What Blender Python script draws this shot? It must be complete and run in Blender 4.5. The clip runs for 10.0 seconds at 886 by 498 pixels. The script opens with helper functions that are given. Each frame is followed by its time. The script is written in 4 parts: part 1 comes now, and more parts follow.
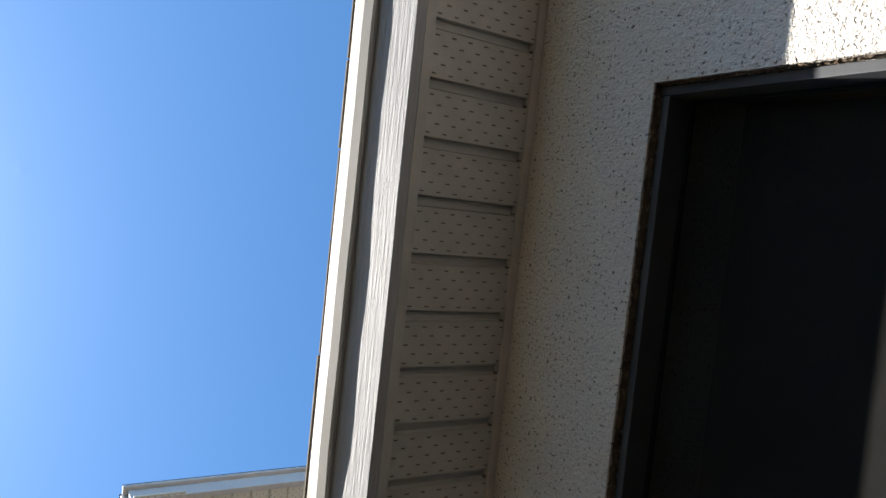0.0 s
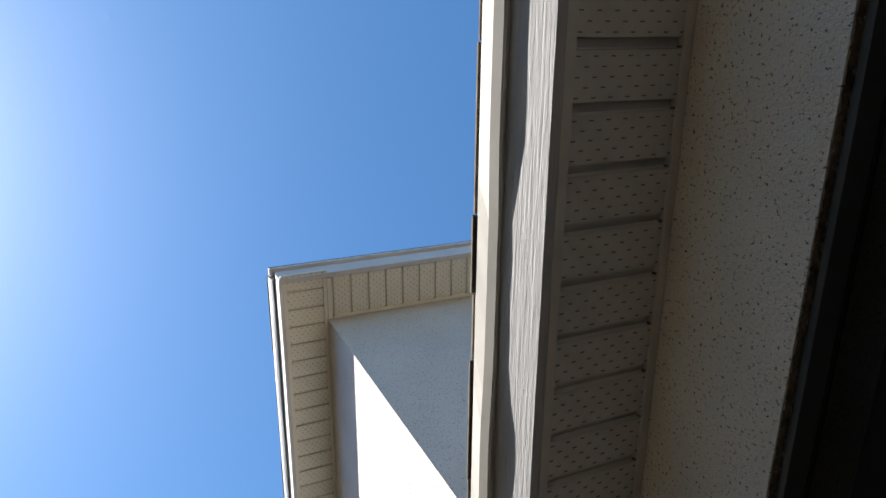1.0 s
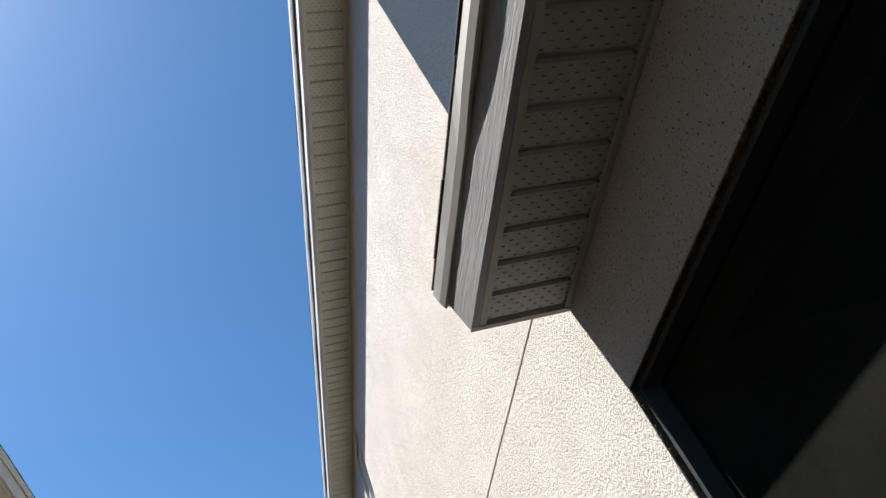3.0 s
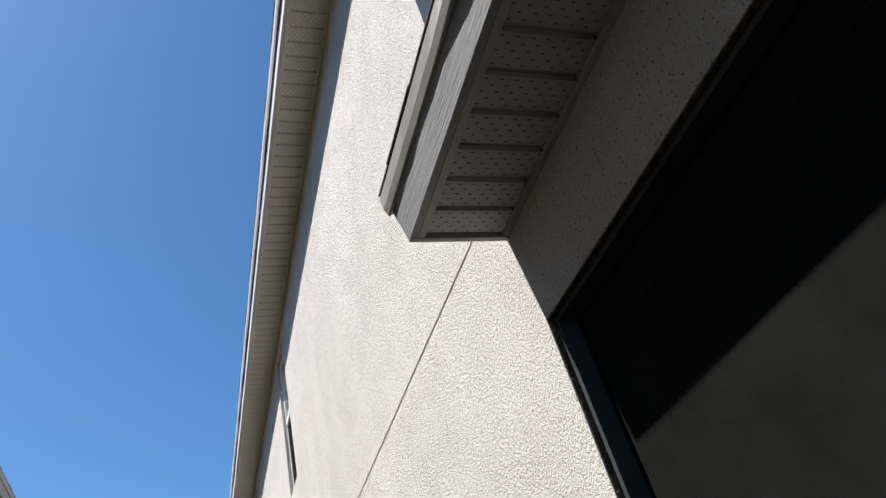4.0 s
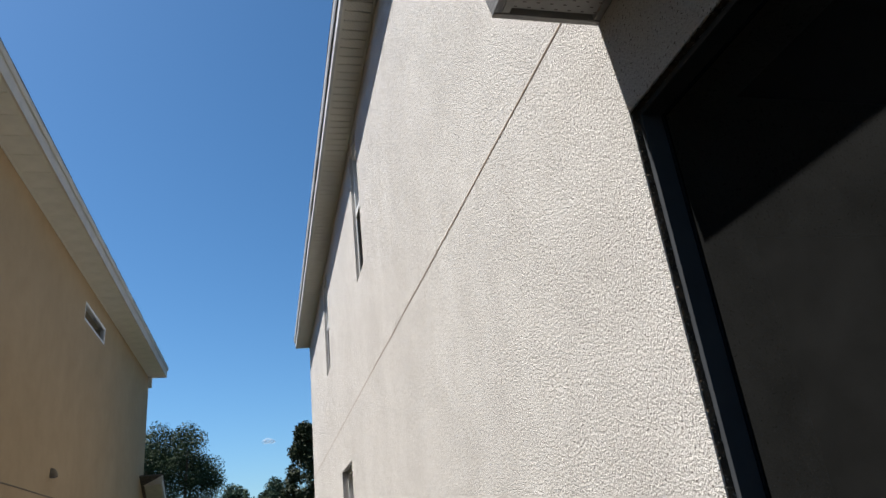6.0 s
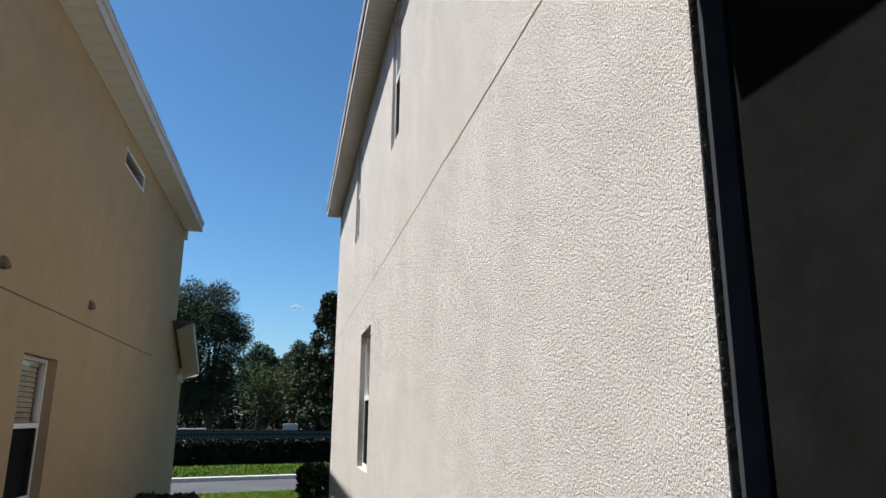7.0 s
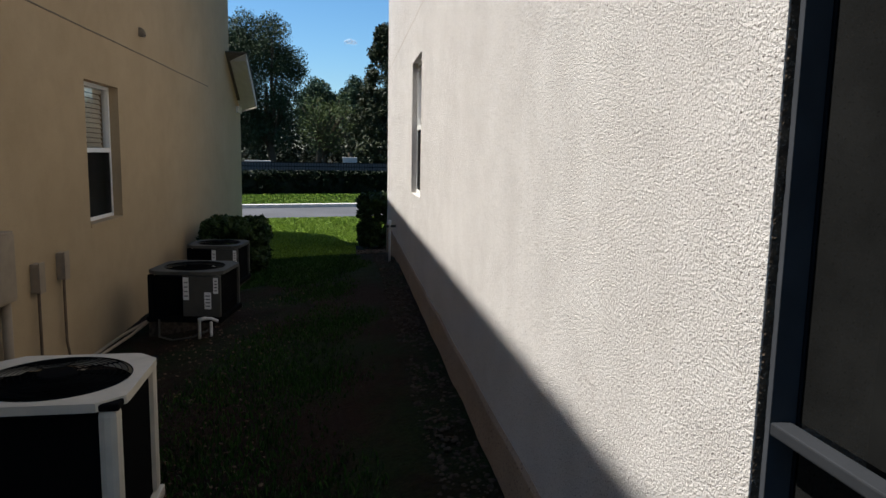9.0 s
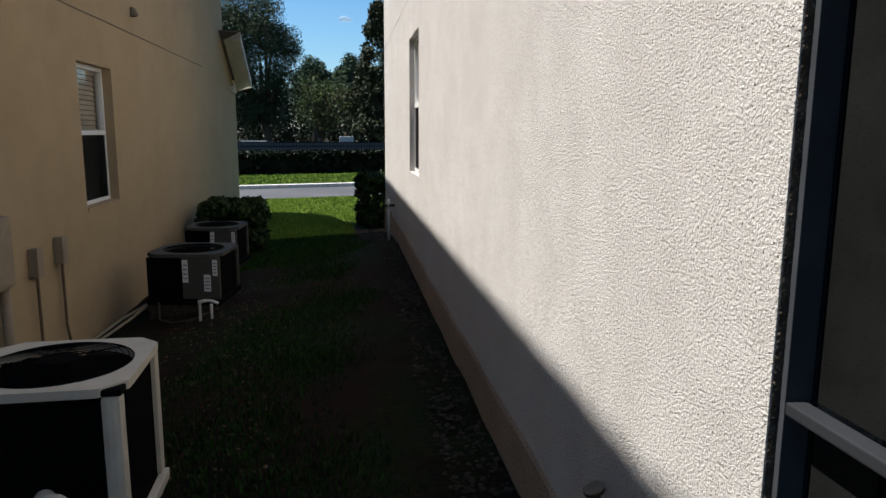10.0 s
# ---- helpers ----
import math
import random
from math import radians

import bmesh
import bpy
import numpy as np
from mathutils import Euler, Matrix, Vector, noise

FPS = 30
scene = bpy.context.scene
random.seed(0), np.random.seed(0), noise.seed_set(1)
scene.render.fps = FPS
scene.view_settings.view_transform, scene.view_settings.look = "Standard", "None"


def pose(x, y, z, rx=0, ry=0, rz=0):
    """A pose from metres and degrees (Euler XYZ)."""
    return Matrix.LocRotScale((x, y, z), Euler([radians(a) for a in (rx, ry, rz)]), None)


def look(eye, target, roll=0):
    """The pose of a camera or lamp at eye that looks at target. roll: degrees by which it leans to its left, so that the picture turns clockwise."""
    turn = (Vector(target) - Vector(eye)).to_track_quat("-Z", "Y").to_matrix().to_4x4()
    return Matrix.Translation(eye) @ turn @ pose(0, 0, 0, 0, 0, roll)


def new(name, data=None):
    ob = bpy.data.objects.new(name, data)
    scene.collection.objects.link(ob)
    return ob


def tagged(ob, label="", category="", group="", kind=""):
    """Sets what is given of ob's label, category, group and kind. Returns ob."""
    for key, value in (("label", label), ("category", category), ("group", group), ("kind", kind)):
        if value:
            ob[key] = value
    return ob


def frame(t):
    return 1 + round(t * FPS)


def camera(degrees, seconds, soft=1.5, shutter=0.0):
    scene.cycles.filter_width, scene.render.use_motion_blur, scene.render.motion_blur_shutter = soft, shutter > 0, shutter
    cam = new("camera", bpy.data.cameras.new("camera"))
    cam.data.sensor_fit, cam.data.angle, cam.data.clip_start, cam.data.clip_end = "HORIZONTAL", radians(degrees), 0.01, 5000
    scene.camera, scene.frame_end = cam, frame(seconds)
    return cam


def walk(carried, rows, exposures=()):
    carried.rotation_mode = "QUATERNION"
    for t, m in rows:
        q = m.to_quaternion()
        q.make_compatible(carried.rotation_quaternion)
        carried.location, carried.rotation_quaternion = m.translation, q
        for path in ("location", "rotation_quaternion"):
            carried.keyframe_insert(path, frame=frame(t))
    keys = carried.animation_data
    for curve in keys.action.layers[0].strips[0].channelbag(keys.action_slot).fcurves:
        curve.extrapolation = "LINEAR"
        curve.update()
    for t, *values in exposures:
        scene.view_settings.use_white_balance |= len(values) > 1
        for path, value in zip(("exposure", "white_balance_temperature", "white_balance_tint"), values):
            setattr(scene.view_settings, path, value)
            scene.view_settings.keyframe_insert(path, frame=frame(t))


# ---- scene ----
cam = camera(65.1, 10.0, soft=1.5)
PATH = [
    (0, (-0.721, -1.572, 1.884), (0.328, -1.474, 3.584), -79.4),
    (0.5, (-0.732, -1.439, 1.928), (0.171, -0.969, 3.649), -64.2),
    (1, (-0.78, -1.353, 1.985), (0.011, -0.724, 3.711), -55.1),
    (1.5, (-0.819, -1.262, 1.985), (-0.087, -0.504, 3.685), -43.4),
    (2, (-0.816, -1.189, 1.957), (-0.12, -0.227, 3.566), -38.0),
    (2.5, (-0.779, -1.121, 1.941), (-0.133, 0.087, 3.398), -31.9),
    (2.7, (-0.732, -1.126, 1.932), (-0.151, 0.163, 3.347), -28.7),
    (3.8, (-0.694, -1.075, 1.883), (-0.004, 0.343, 3.113), -19.0),
    (4, (-0.713, -1.096, 1.852), (-0.013, 0.35, 3.043), -17.2),
    (4.5, (-0.716, -1.062, 1.848), (-0.086, 0.464, 2.977), -9.9),
    (5, (-0.718, -1.07, 1.857), (-0.165, 0.533, 2.917), -9.6),
    (5.5, (-0.706, -1.044, 1.819), (-0.227, 0.67, 2.733), -8.0),
    (5.7, (-0.705, -1.035, 1.822), (-0.215, 0.703, 2.681), -7.7),
    (6.8, (-0.688, -1.03, 1.745), (-0.246, 0.845, 2.282), -1.6),
    (7, (-0.668, -1.002, 1.722), (-0.261, 0.897, 2.199), 0.4),
    (7.5, (-0.68, -1.027, 1.666), (-0.295, 0.926, 1.865), -0.2),
    (8, (-0.643, -0.971, 1.665), (-0.272, 0.994, 1.616), 2.2),
    (8.5, (-0.645, -0.962, 1.646), (-0.334, 1.005, 1.464), 1.5),
    (9, (-0.624, -0.956, 1.656), (-0.354, 1.008, 1.388), 1.1),
    (9.5, (-0.614, -0.914, 1.66), (-0.371, 1.048, 1.356), -0.2),
    (10, (-0.633, -0.926, 1.657), (-0.359, 1.027, 1.327), 0.3),
]

EXPOSURES = [(0.0, 2.3, 6850, 10), (1.0, 2.02, 6850, 10), (1.5, 1.84, 6800, 10), (2.5, 1.52, 6700, 10), (4.5, 1.18, 6500, 10),
             (5.5, 1.02, 6500, 10), (7.5, 1.02, 6500, 10), (10.0, 1.1, 6550, 10)]
walk(cam, [(t, look(eye, target, roll)) for t, eye, target, roll in PATH], EXPOSURES)

# ---------------------------------------------------------------- light
SUN = Vector((-0.556, 0.125, 1.0)).normalized()
world = bpy.data.worlds.new("clear_sky")
scene.world = world
world.use_nodes = True
wn, wl = world.node_tree.nodes, world.node_tree.links
sky = wn.new("ShaderNodeTexSky")
sky.sky_type = "NISHITA"
sky.sun_disc = False
sky.sun_elevation = math.asin(SUN.z)
sky.sun_rotation = math.atan2(SUN.x, SUN.y)
sky.altitude = 10
sky.air_density, sky.dust_density, sky.ozone_density = 1.0, 0.8, 6.0
wn["Background"].inputs[1].default_value = 0.042
tint = wn.new("ShaderNodeHueSaturation")
tint.inputs["Hue"].default_value, tint.inputs["Saturation"].default_value = 0.488, 1.04
# gamma steepens the sky: brighter towards the sun, darker near the horizon
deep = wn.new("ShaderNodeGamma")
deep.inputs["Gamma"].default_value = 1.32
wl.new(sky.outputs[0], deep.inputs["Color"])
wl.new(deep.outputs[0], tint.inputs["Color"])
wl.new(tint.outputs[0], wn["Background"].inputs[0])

lamp = bpy.data.lights.new("sun", "SUN")
lamp.energy, lamp.angle, lamp.color = 4.3, radians(0.6), (1.0, 0.965, 0.92)
sun = new("sun", lamp)
sun.matrix_world = look(SUN * 50, (0, 0, 0))

# ---------------------------------------------------------------- materials


def nodes_of(name, rough=0.8, metal=0.0, spec=0.4):
    m = bpy.data.materials.new(name)
    m.use_nodes = True
    n, l = m.node_tree.nodes, m.node_tree.links
    b = n["Principled BSDF"]
    b.inputs["Roughness"].default_value = rough
    b.inputs["Metallic"].default_value = metal
    b.inputs["Specular IOR Level"].default_value = spec
    return m, n, l, b


def coords(n, l, scale=(1, 1, 1)):
    tc, mp = n.new("ShaderNodeTexCoord"), n.new("ShaderNodeMapping")
    mp.inputs["Scale"].default_value = scale
    l.new(tc.outputs["Object"], mp.inputs["Vector"])
    return mp.outputs["Vector"]


def noise_tex(n, l, vec, scale, detail=4.0, rough=0.55, distort=0.0):
    t = n.new("ShaderNodeTexNoise")
    t.inputs["Scale"].default_value = scale
    t.inputs["Detail"].default_value = detail
    t.inputs["Roughness"].default_value = rough
    t.inputs["Distortion"].default_value = distort
    l.new(vec, t.inputs["Vector"])
    return t.outputs["Fac"]


def ramp(n, l, fac, stops):
    r = n.new("ShaderNodeValToRGB")
    e = r.color_ramp.elements
    while len(e) < len(stops):
        e.new(0.5)
    for k, (p, c) in enumerate(stops):
        e[k].position = p
        e[k].color = (*c, 1) if len(c) == 3 else c
    l.new(fac, r.inputs["Fac"])
    return r.outputs["Color"]


def blend(n, l, kind, fac, a, b):
    x = n.new("ShaderNodeMix")
    x.data_type, x.blend_type = "RGBA", kind
    if isinstance(fac, float):
        x.inputs["Factor"].default_value = fac
    else:
        l.new(fac, x.inputs["Factor"])
    for v, key in ((a, 6), (b, 7)):
        if isinstance(v, tuple):
            x.inputs[key].default_value = (*v, 1)
        else:
            l.new(v, x.inputs[key])
    return x.outputs[2]


def add_values(n, l, a, b, wa=1.0, wb=1.0):
    m1, m2 = n.new("ShaderNodeMath"), n.new("ShaderNodeMath")
    m1.operation, m2.operation = "MULTIPLY", "MULTIPLY_ADD"
    l.new(a, m1.inputs[0])
    m1.inputs[1].default_value = wa
    l.new(b, m2.inputs[0])
    m2.inputs[1].default_value = wb
    l.new(m1.outputs[0], m2.inputs[2])
    return m2.outputs[0]


def bump(n, l, b, height, strength, distance):
    u = n.new("ShaderNodeBump")
    u.inputs["Strength"].default_value = strength
    u.inputs["Distance"].default_value = distance
    l.new(height, u.inputs["Height"])
    l.new(u.outputs["Normal"], b.inputs["Normal"])


def mat_stucco(name, dark, light, stain, relief=0.0030, grain=150.0, pit=1.0, streaks=0.13):
    """Sprayed stucco: crumbly granules thrown on unevenly, pit shade dotted into the colour, faint run-off streaks and
    blotches.
    """
    m, n, l, b = nodes_of(name, 0.95, spec=0.10)
    v = coords(n, l)
    big = noise_tex(n, l, v, 1.1, 6, 0.65)
    blotch = noise_tex(n, l, v, 4.5, 4, 0.6)
    streak = noise_tex(n, l, coords(n, l, (1, 7, 0.45)), 1.3, 5, 0.7, 0.6)
    warp = n.new("ShaderNodeTexNoise")
    warp.inputs["Scale"].default_value, warp.inputs["Detail"].default_value = grain * 0.9, 2
    l.new(v, warp.inputs["Vector"])
    off = n.new("ShaderNodeVectorMath")
    off.operation = "MULTIPLY_ADD"
    off.inputs[1].default_value = (0.010, 0.010, 0.010)
    l.new(warp.outputs["Color"], off.inputs[0])
    l.new(v, off.inputs[2])

    def granules(scale):
        t = n.new("ShaderNodeTexVoronoi")
        t.feature = "F1"
        t.inputs["Scale"].default_value = scale
        l.new(off.outputs[0], t.inputs["Vector"])
        return ramp(n, l, t.outputs["Distance"], [(0.05, (1, 1, 1)), (0.75, (0, 0, 0))])
    fine = noise_tex(n, l, v, grain * 2.2, 3, 0.6, 0.3)
    patchy = noise_tex(n, l, v, grain * 0.33, 3, 0.6)
    base = ramp(n, l, big, [(0.3, dark), (0.7, light)])
    base = blend(n, l, "MIX", ramp(n, l, streak, [(0.52, (0, 0, 0)), (0.8, (streaks,) * 3)]), base, stain)
    base = blend(n, l, "MULTIPLY", 1.0, base, ramp(n, l, blotch, [(0.3, (0.93, 0.925, 0.92)), (0.6, (1, 1, 1))]))
    clump = add_values(n, l, granules(grain), granules(grain * 0.55), 0.5, 0.35)
    h = add_values(n, l, add_values(n, l, clump, patchy, 1.0, 0.55), fine, 1.0, 0.42)
    # dark dots in the colour stand for the shade inside small hollows
    deep = noise_tex(n, l, v, grain * 0.75, 2, 0.5)
    pit_shade = ramp(n, l, deep, [(0.31, (1 - 0.75 * pit, 1 - 0.77 * pit, 1 - 0.79 * pit)), (0.385, (0.95, 0.945, 0.94)), (0.46, (1, 1, 1))])
    l.new(blend(n, l, "MULTIPLY", 1.0, base, pit_shade), b.inputs["Base Color"])
    bump(n, l, b, h, 0.9, relief)
    return m


def mat_plain(name, color, rough=0.6, metal=0.0, spec=0.4, vary=0.12, scale=6.0, fine=0.0):
    m, n, l, b = nodes_of(name, rough, metal, spec)
    v = coords(n, l)
    f = noise_tex(n, l, v, scale, 5, 0.6)
    lo = tuple(max(0.0, c * (1 - vary)) for c in color)
    hi = tuple(min(1.0, c * (1 + vary)) for c in color)
    l.new(ramp(n, l, f, [(0.3, lo), (0.7, hi)]), b.inputs["Base Color"])
    g = noise_tex(n, l, v, scale * 12, 3, 0.6)
    bump(n, l, b, g, 0.25, 0.001 + fine)
    return m


def mat_woodgrain(name, color):
    m, n, l, b = nodes_of(name, 0.7, spec=0.12)
    g = noise_tex(n, l, coords(n, l, (30, 1.6, 30)), 7.0, 4, 0.6, 0.4)
    dirt = noise_tex(n, l, coords(n, l), 3.0, 5, 0.65)
    base = ramp(n, l, dirt, [(0.3, tuple(c * 0.86 for c in color)), (0.65, color)])
    l.new(blend(n, l, "MULTIPLY", 0.5, base, ramp(n, l, g, [(0.35, (0.8, 0.8, 0.8)), (0.55, (1, 1, 1))])), b.inputs["Base Color"])
    bump(n, l, b, g, 0.7, 0.0022)
    return m


def mat_screen(name, cover=0.90):
    m, n, l, b = nodes_of(name, 0.9, spec=0.03)
    b.inputs["Base Color"].default_value = (0.045, 0.045, 0.045, 1)
    v = coords(n, l)
    dust = noise_tex(n, l, v, 5.0, 6, 0.7)
    l.new(ramp(n, l, dust, [(0.35, (0.0072, 0.0074, 0.0071)), (0.75, (0.0142, 0.0145, 0.0140))]), b.inputs["Base Color"])
    t, x = n.new("ShaderNodeBsdfTransparent"), n.new("ShaderNodeMixShader")
    x.inputs[0].default_value = cover
    l.new(t.outputs[0], x.inputs[1])
    l.new(b.outputs[0], x.inputs[2])
    l.new(x.outputs[0], n["Material Output"].inputs["Surface"])
    return m


def mat_crumbs(name):
    """Dark weathered cement with pale grains of stucco in it."""
    m, n, l, b = nodes_of(name, 0.95, spec=0.1)
    v = coords(n, l)
    big, f = noise_tex(n, l, v, 35.0, 3), noise_tex(n, l, v, 190.0, 3, 0.6)
    base = ramp(n, l, big, [(0.3, (0.035, 0.029, 0.024)), (0.7, (0.13, 0.095, 0.066))])
    l.new(blend(n, l, "MIX", ramp(n, l, f, [(0.60, (0, 0, 0)), (0.70, (1, 1, 1))]), base, (0.27, 0.235, 0.195)), b.inputs["Base Color"])
    bump(n, l, b, f, 0.8, 0.002)
    return m


def mat_glass(name):
    m, n, l, b = nodes_of(name, 0.5, spec=0.0)
    b.inputs["Base Color"].default_value = (0.015, 0.018, 0.02, 1)
    t, x = n.new("ShaderNodeBsdfTransparent"), n.new("ShaderNodeMixShader")
    x.inputs[0].default_value = 0.06
    l.new(t.outputs[0], x.inputs[1])
    l.new(b.outputs[0], x.inputs[2])
    g, f, y = n.new("ShaderNodeBsdfGlossy"), n.new("ShaderNodeFresnel"), n.new("ShaderNodeMixShader")
    g.inputs["Roughness"].default_value = 0.02
    f.inputs["IOR"].default_value = 1.8
    l.new(f.outputs[0], y.inputs[0])
    l.new(x.outputs[0], y.inputs[1])
    l.new(g.outputs[0], y.inputs[2])
    l.new(y.outputs[0], n["Material Output"].inputs["Surface"])
    return m


def mat_leaf(name, dark, light, rough=0.55):
    m, n, l, b = nodes_of(name, rough, spec=0.35)
    g = n.new("ShaderNodeNewGeometry")
    col = ramp(n, l, g.outputs["Random Per Island"], [(0.0, dark), (1.0, light)])
    patch = noise_tex(n, l, coords(n, l), 0.7, 3)
    l.new(blend(n, l, "MULTIPLY", 0.6, col, ramp(n, l, patch, [(0.3, (0.6, 0.62, 0.55)), (0.7, (1, 1, 1))])), b.inputs["Base Color"])
    b.inputs["Specular IOR Level"].default_value = 0.15
    return m


def mat_ground(name):
    """Lawn soil: thatch, bare mulch and sand in patches."""
    m, n, l, b = nodes_of(name, 0.95, spec=0.1)
    v = coords(n, l)
    big, fine = noise_tex(n, l, v, 1.1, 6, 0.65), noise_tex(n, l, v, 38.0, 5, 0.7)
    green = ramp(n, l, fine, [(0.3, (0.004, 0.008, 0.002)), (0.7, (0.014, 0.022, 0.005))])
    soil = ramp(n, l, fine, [(0.3, (0.004, 0.0022, 0.0014)), (0.75, (0.026, 0.013, 0.007))])
    l.new(blend(n, l, "MIX", ramp(n, l, big, [(0.40, (0, 0, 0)), (0.56, (1, 1, 1))]), green, soil), b.inputs["Base Color"])
    bump(n, l, b, fine, 1.0, 0.02)
    return m


def mat_asphalt(name):
    m, n, l, b = nodes_of(name, 0.85, spec=0.3)
    v = coords(n, l)
    f, big = noise_tex(n, l, v, 60, 4, 0.7), noise_tex(n, l, v, 0.5, 5, 0.6)
    base = ramp(n, l, big, [(0.3, (0.062, 0.062, 0.066)), (0.7, (0.098, 0.098, 0.102))])
    l.new(blend(n, l, "MULTIPLY", 0.6, base, ramp(n, l, f, [(0.3, (0.6, 0.6, 0.6)), (0.7, (1, 1, 1))])), b.inputs["Base Color"])
    bump(n, l, b, f, 0.5, 0.006)
    return m


M_STUCCO = mat_stucco("cream_stucco", (0.525, 0.500, 0.470), (0.595, 0.57, 0.538), (0.50, 0.49, 0.475), 0.0042, 215.0)
M_STUCCO_TAN = mat_stucco("tan_stucco", (0.375, 0.275, 0.16), (0.42, 0.312, 0.187), (0.345, 0.257, 0.154), 0.0010, 150.0, 0.25, 0.08)
M_FOUND = mat_stucco("soil_stained_footing", (0.27, 0.205, 0.152), (0.34, 0.265, 0.20), (0.24, 0.19, 0.15), 0.003)
M_JOINT = mat_plain("stucco_joint", (0.33, 0.26, 0.19), 0.9)
M_TANJOINT = mat_plain("dark_joint", (0.13, 0.10, 0.07), 0.9)
M_REVEAL = mat_crumbs("raw_cement_edge")
# One white paint: darkened for the sunlit lower fascia, lightened for the shaded upper.
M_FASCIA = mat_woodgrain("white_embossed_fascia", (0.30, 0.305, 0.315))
M_FASCIA_UP = mat_woodgrain("shade_lifted_fascia", (0.56, 0.57, 0.58))
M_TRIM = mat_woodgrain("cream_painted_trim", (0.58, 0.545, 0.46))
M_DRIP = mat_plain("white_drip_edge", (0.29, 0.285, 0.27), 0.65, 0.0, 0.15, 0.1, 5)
M_SOFFIT = mat_plain("grey_vinyl_soffit", (0.37, 0.36, 0.34), 0.6, 0, 0.3, 0.14, 9)
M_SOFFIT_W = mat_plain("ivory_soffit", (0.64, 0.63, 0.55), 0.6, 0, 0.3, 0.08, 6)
M_HOLE = mat_plain("vent_slot_shadow", (0.13, 0.115, 0.10), 0.9)
M_SHINGLE = mat_plain("dark_shingle", (0.11, 0.095, 0.08), 0.95, 0, 0.1, 0.35, 25, 0.004)
M_BRONZE = mat_plain("dark_bronze_aluminium", (0.022, 0.025, 0.030), 0.55, 0.0, 0.12, 0.2, 8)
M_STOP = mat_plain("black_screen_spline", (0.008, 0.010, 0.014), 0.8, 0.0, 0.04, 0.2, 8)
M_LIPFRAME = mat_plain("grey_bronze_lip", (0.042, 0.046, 0.052), 0.55, 0.0, 0.2, 0.2, 8)
M_GREYBAR = mat_plain("weathered_bronze_rail", (0.023, 0.025, 0.028), 0.5, 0.0, 0.2, 0.15, 10)
M_SCREEN = mat_screen("charcoal_insect_screen")
M_WINSCREEN = mat_screen("thin_window_screen", 0.55)
M_WHITE = mat_plain("white_vinyl", (0.72, 0.71, 0.68), 0.4, 0, 0.4, 0.06)
M_GLASS = mat_glass("window_glass")
M_BLIND = mat_plain("cream_blind", (0.78, 0.72, 0.60), 0.6)
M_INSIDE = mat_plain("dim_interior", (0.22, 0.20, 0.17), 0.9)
# Wall tone lowered: the unlit room's dimness is put into the colour.
M_ROOMWALL = mat_plain("dim_lanai_wall", (0.13, 0.125, 0.11), 0.9)
M_SLAB = mat_plain("concrete_slab", (0.20, 0.185, 0.165), 0.9, 0, 0.2, 0.2, 12, 0.001)
M_BOUNCE = mat_plain("tan_bounce_slab", (0.16, 0.125, 0.095), 0.9, 0, 0.2, 0.2, 5)
M_GROUND = mat_ground("lawn_and_soil")
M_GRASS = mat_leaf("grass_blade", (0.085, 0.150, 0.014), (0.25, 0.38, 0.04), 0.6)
# same grass, darkened: the side yard's shade is put into the colour
M_GRASS_SHADED = mat_leaf("shade_darkened_grass", (0.008, 0.027, 0.003), (0.026, 0.072, 0.007), 0.7)
M_ASPHALT = mat_asphalt("asphalt")
M_GUTTER = mat_plain("worn_gutter_concrete", (0.16, 0.155, 0.15), 0.9, 0, 0.2, 0.2, 8)
M_KERB = mat_plain("kerb_concrete", (0.52, 0.50, 0.46), 0.9, 0, 0.2, 0.15, 8)
M_STONE = mat_plain("grey_rubble", (0.042, 0.034, 0.026), 0.95, 0, 0.1, 0.6, 30, 0.004)
M_CHIP = mat_plain("dry_mulch_chip", (0.10, 0.068, 0.046), 0.95, 0, 0.1, 0.7, 30, 0.004)
M_BARK = mat_plain("bark", (0.09, 0.07, 0.05), 0.95, 0, 0.1, 0.3, 14, 0.01)
M_OAK = mat_leaf("oak_leaf", (0.022, 0.038, 0.018), (0.065, 0.09, 0.04))
M_WOODS = mat_leaf("far_leaf", (0.008, 0.014, 0.007), (0.026, 0.038, 0.018))
M_LIGHTLEAF = mat_leaf("young_leaf", (0.04, 0.062, 0.016), (0.10, 0.13, 0.04))
M_PINE = mat_leaf("pine_needle", (0.025, 0.05, 0.03), (0.06, 0.095, 0.05))
M_MAGNOLIA = mat_leaf("magnolia_leaf", (0.014, 0.024, 0.010), (0.045, 0.052, 0.022), 0.5)
M_SHRUB = mat_leaf("clipped_shrub_leaf", (0.014, 0.028, 0.007), (0.045, 0.075, 0.02))
M_HEDGE = mat_leaf("hedge_leaf", (0.004, 0.008, 0.003), (0.015, 0.025, 0.007))
M_IRON = mat_plain("black_iron", (0.005, 0.005, 0.005), 0.8, 0, 0.03)
M_FARWALL = mat_plain("grey_block", (0.075, 0.075, 0.072), 0.9)
M_PALE = mat_plain("pale_painted_block", (0.42, 0.40, 0.37), 0.8)
M_CREAM = mat_plain("cream_enamel", (0.52, 0.48, 0.40), 0.5, 0, 0.4, 0.12, 7)
M_ACGREY = mat_plain("grey_enamel", (0.06, 0.058, 0.050), 0.6, 0.0, 0.2, 0.12, 7)
M_COIL = mat_plain("dark_coil_grille", (0.005, 0.005, 0.005), 0.9, 0, 0.02)
M_LABEL = mat_plain("paper_label", (0.65, 0.65, 0.62), 0.6, vary=0.05)
M_INK = mat_plain("label_ink", (0.15, 0.15, 0.15), 0.6)
